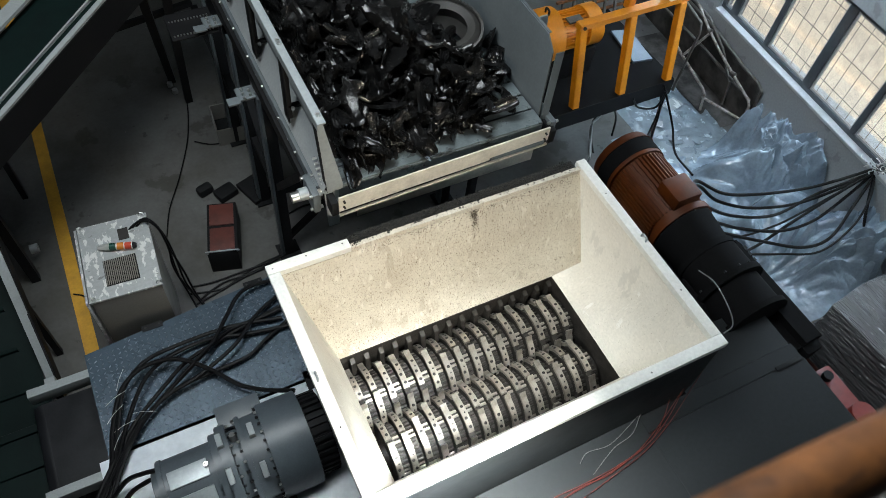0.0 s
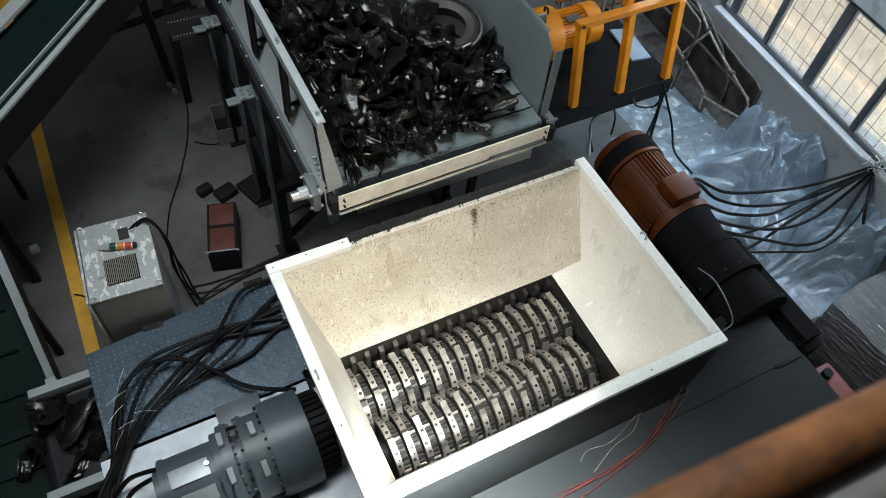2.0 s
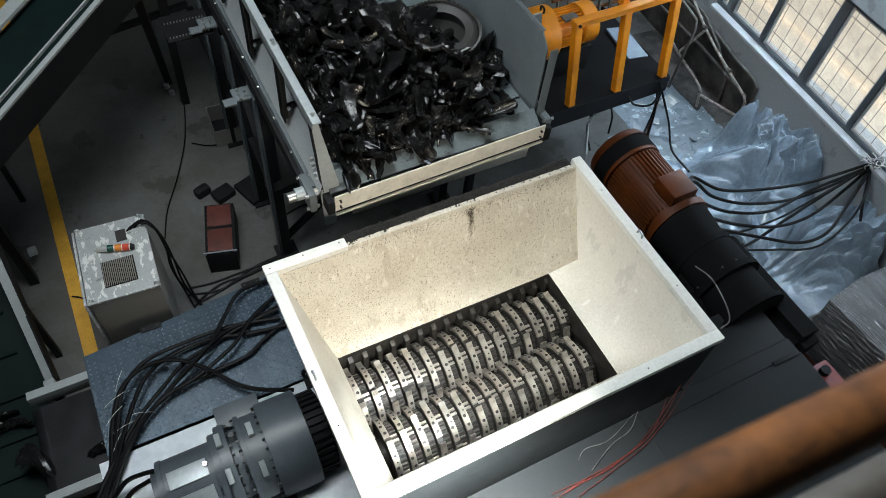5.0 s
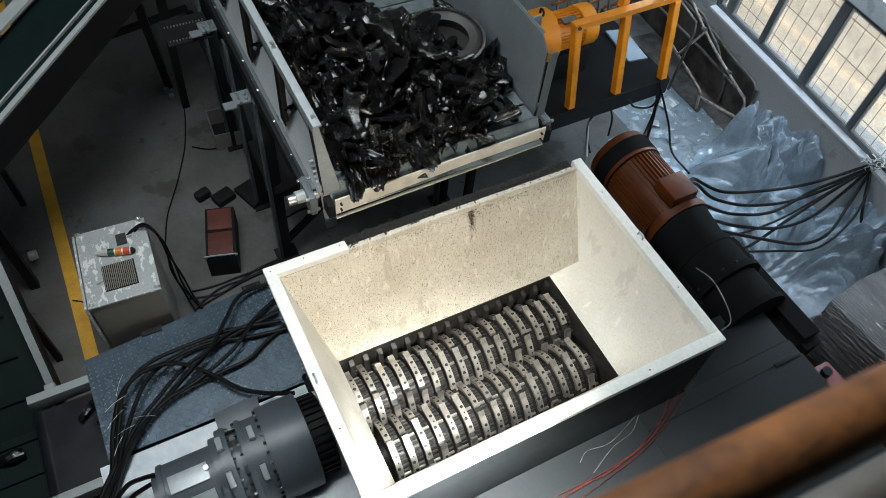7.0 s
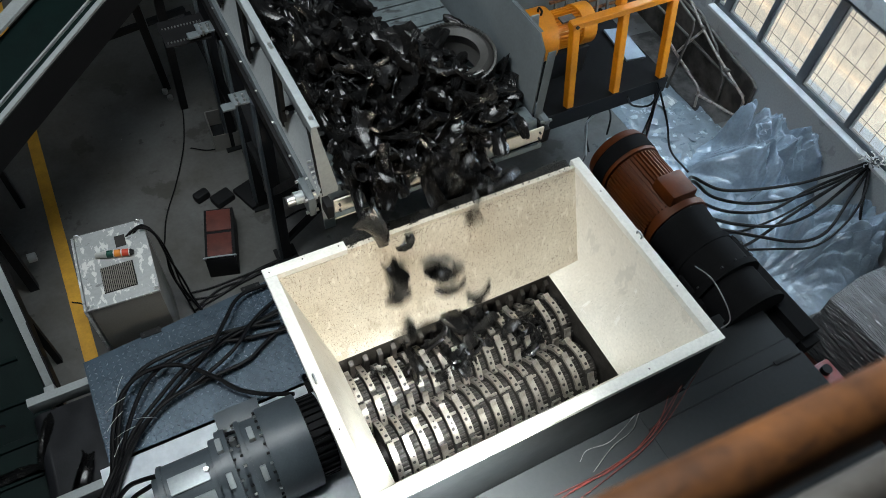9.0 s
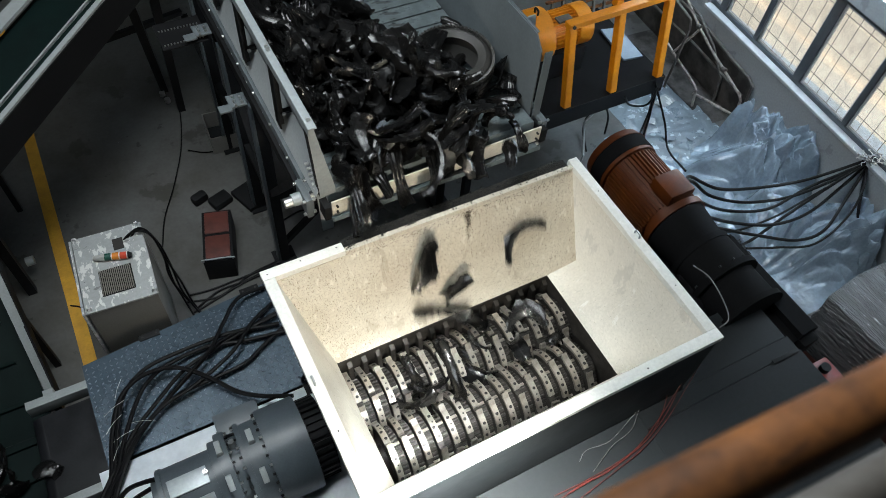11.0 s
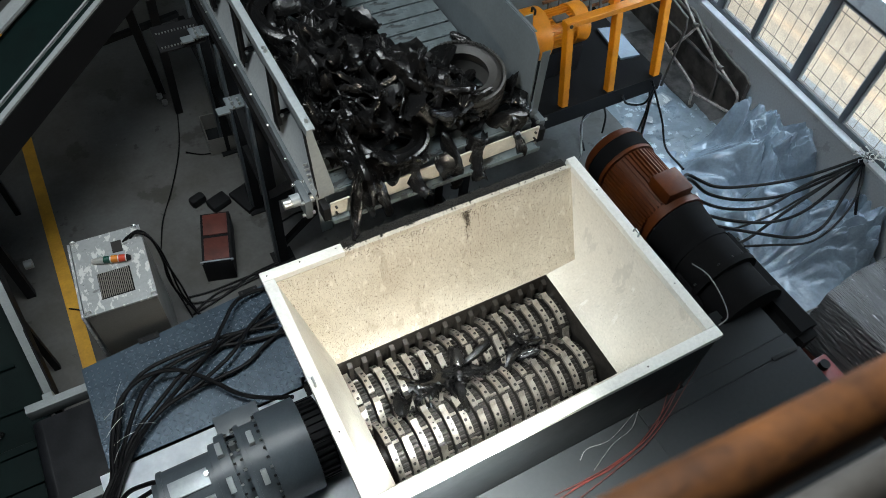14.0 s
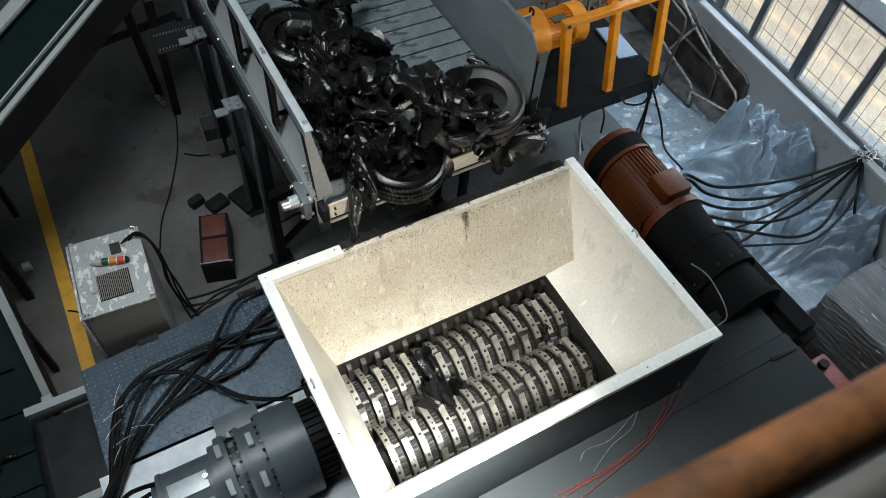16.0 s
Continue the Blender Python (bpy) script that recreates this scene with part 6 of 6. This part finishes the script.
def piece_rows(p, turn, seed, k):
    """Rides on the apron, tips over its head, drops into the hopper, lies on the shafts and is drawn in."""
    r = random.Random(k * 7 + 1)
    edge = 2.22 - 0.05 * seed
    t0 = leave_time(p.y, edge)
    early = 13.5 < t0 <= 15.1 and k % 12 != 0
    if early:
        t0 = r.uniform(12.6, 13.05) if k % 4 == 1 and p.x < 1.7 else r.uniform(9.4, 10.9)
    elif 13.0 < t0 <= 13.5:
        early, t0 = True, r.uniform(12.6, 13.15)
    if 9.3 < t0 <= 13.0 and k % 5 < 4 and not early:
        early, t0 = True, 7.9 + 1.45 * r.random() ** 0.45
    for a, b in SPELLS:
        if early:
            break
        if t0 <= b:
            t0 = max(t0, a + (b - a) * r.random() ** 1.3) if t0 < a else min(b, t0 + (0.5 * r.random() if b < 10 else 0))
            break
    else:
        t0 = 16.0
    rows = []
    base = Euler([radians(a) for a in turn]).to_quaternion()
    for t, d in ADVANCE:
        if t < t0 - (0.36 if early else 0.01):
            rows.append((t, pose(p.x, p.y - d, p.z, *turn)))
    if t0 >= 16.0:
        return carried_rows(p, turn)
    axis = Vector((1, r.uniform(-0.5, 0.5), r.uniform(-0.4, 0.4))).normalized()
    spin = r.uniform(140, 330)
    vy, vx = -r.uniform(0.35, 0.95), r.uniform(-0.25, 0.25)
    pos, vel = Vector((p.x, p.y - advance(t0), p.z)), Vector((vx, vy, 0.0))
    if early:
        rows.append((t0 - 0.35, pose(p.x, p.y - advance(t0 - 0.35), p.z, *turn)))
        pos.y, pos.z = edge - 0.04, max(p.z, BELTZ + 0.1)
    ang, t, dt = 0.0, t0, 0.05
    land = 1.46 + 0.05 * r.random()

    def keep(tt):
        q = Matrix.Rotation(radians(ang), 3, axis).to_quaternion() @ base
        return (tt, Matrix.LocRotScale(pos, q, None))

    rows.append(keep(t))
    n = 0
    while pos.z > land and n < 60:
        t += dt
        n += 1
        vel.z -= 9.8 * dt * 0.92
        pos += vel * dt
        if pos.z < 2.4:
            pos.y = min(pos.y, wall_y(pos.z) - 0.06)
            pos.x = min(max(pos.x, 0.50), 2.25)
        ang += spin * dt
        rows.append(keep(t))
    pos.z = land
    pos.y = max(0.62, min(pos.y, 1.25))
    rows.append(keep(t + 0.06))
    t += 0.06
    rest = r.uniform(0.2, 0.85)
    for j in range(1, 5):
        f = j / 4
        pos = Vector((pos.x, pos.y + (0.925 - pos.y) * 0.4, land - 0.10 * f))
        ang += 12
        rows.append(keep(t + rest * f))
    t += rest
    for j in range(1, 4):
        pos = Vector((pos.x, 0.925, land - 0.10 - 0.22 * j))
        ang += 25
        rows.append(keep(t + 0.25 * j))
    rows.append((t + 6, rows[-1][1]))
    return tidy(rows)


def drape_rows(x, t_in, t_out, k):
    """Rides in on the apron, droops over the head bar, hangs, and at last drops between the shafts."""
    r = random.Random(k + 90)
    rz, ry, hang = r.uniform(-25, 25), r.uniform(-20, 20), r.uniform(45, 75)
    y_in = 2.20 + advance(t_in)
    rows = [(t, pose(x, y_in - advance(t), BELTZ + 0.09, 6, ry, rz)) for t in [0.0] + [a for a, _ in ADVANCE[1:] if a < t_in - 0.75]]
    rows.append((t_in - 0.7, pose(x, y_in - advance(t_in - 0.7), BELTZ + 0.09, 8, ry, rz)))
    rows.append((t_in, pose(x, 2.16, BELTZ + 0.05, 30, ry, rz)))
    end = min(t_out, 16.0)
    rows.append((min(t_in + 0.6, (t_in + end) / 2), pose(x, 2.11, BELTZ - 0.01, hang, ry, rz)))
    rows.append((end, pose(x, 2.08, BELTZ - 0.06, hang + 6, ry, rz)))
    z, y = BELTZ - 0.06, 2.08
    for j in range(1, 12):
        dt = 0.06 * j
        zz = z - 4.5 * dt * dt
        if zz < 1.45:
            break
        yy = min(y - 0.7 * dt, wall_y(min(zz, 2.4)) - 0.08)
        rows.append((end + dt, pose(x, yy, zz, hang + 6 + 200 * dt, ry, rz)))
    last = rows[-1][0]
    rows.append((last + 0.15, pose(min(max(x, 0.6), 2.15), 1.0, 1.45, hang + 120, ry, rz)))
    rows.append((last + 0.8, pose(min(max(x, 0.6), 2.15), 0.925, 1.30, hang + 140, ry, rz)))
    rows.append((last + 1.3, pose(min(max(x, 0.6), 2.15), 0.925, 0.75, hang + 170, ry, rz)))
    return tidy(rows)


def tidy(rows):
    """Drops rows that fall on the same picture, and rows past the end but one."""
    out = []
    for t, m in rows:
        if out and frame(t) <= frame(out[-1][0]):
            continue
        out.append((t, m))
        if t >= 16.0:
            break
    if out[-1][0] < 16.0:
        out.append((16.0, out[-1][1]))
    return out


def motions():
    for rot, s in zip(ROTORS, (1, -1)):
        at = rot.matrix_basis.translation.copy()
        walk(rot, [(k * 0.5, pose(at.x, at.y, at.z, s * (36.0 * k + 10))) for k in range(33)])
    for ob, s0 in SLATS:
        rows = []
        for i in range(65):
            t = i * 0.25
            rows.append((t, slat_pose(s0 - advance(t))))
        walk(ob, rows)
    walk(TURNING, [(t, pose(0, 2.262, 2.385, a)) for t, a in ((0, 0), (2.1, 0), (3.4, 4), (5.6, 5), (6.5, 28), (7.0, 45), (7.5, 68), (8.0, 88), (16, 88))])
    for k, (ob, p, turn, seed) in enumerate(PIECES):
        walk(ob, piece_rows(p, turn, seed, k))
    for k, (ob, x, t_in, t_out) in enumerate(DRAPES):
        walk(ob, drape_rows(x, t_in, t_out, k))
    for k, (ob, p, turn, seed) in enumerate(SCRAPS):
        on_tyre = k < 11
        walk(ob, carried_rows(p - Vector((0, 0.12 if on_tyre else 0, 0)), turn, 1.12 if on_tyre else 1.0))
    for k, (ob, p, turn) in enumerate(TYRES):
        walk(ob, carried_rows(Vector(p) - Vector((0, 0.12 if k == 0 else 0, 0)), turn, 1.12 if k == 0 else 1.0))
    # chips on the discharge belt: the second at which each leaves the belt's end
    r = random.Random(5)
    times = [1.7, 1.9, 2.1, 2.2, 2.3, 2.4, 2.5, 2.55, 2.6, 2.7, 2.8, 2.9, 3.0, 3.1, 3.3, 3.7, 4.9, 5.6, 7.7, 8.2, 9.0, 9.4, 10.3, 11.0, 12.2, 15.2]
    for k, ob in enumerate(DISCHARGED):
        te = times[k]
        y = r.uniform(1.85, 2.45)
        turn = (r.gauss(0, 25), r.gauss(0, 25), r.uniform(0, 360))
        z = 0.63
        rows = []
        ta = te - 1.6
        start = -2.06 + 0.5 * 1.6
        if ta > 0:
            rows.append((0, pose(start, y, z, *turn)))
            rows.append((ta, pose(start, y, z, *turn)))
        else:
            rows.append((0, pose(-2.06 + 0.5 * te, y, z, *turn)))
        rows.append((te, pose(-2.06, y, z, *turn)))
        rows.append((te + 0.15, pose(-2.16, y, 0.58, turn[0], turn[1] + 30, turn[2])))
        rows.append((te + 0.35, pose(-2.35, y, 0.27, turn[0], turn[1] + 60, turn[2])))
        rows.append((te + 1.6, pose(-2.50, y + 0.55, 0.30, turn[0], turn[1] + 60, turn[2])))
        rows.append((te + 4.6, pose(-3.3, y + 2.1, 1.30, turn[0], turn[1] + 60, turn[2])))
        rows.append((te + 17, rows[-1][1]))
        walk(ob, tidy(rows))


motions()
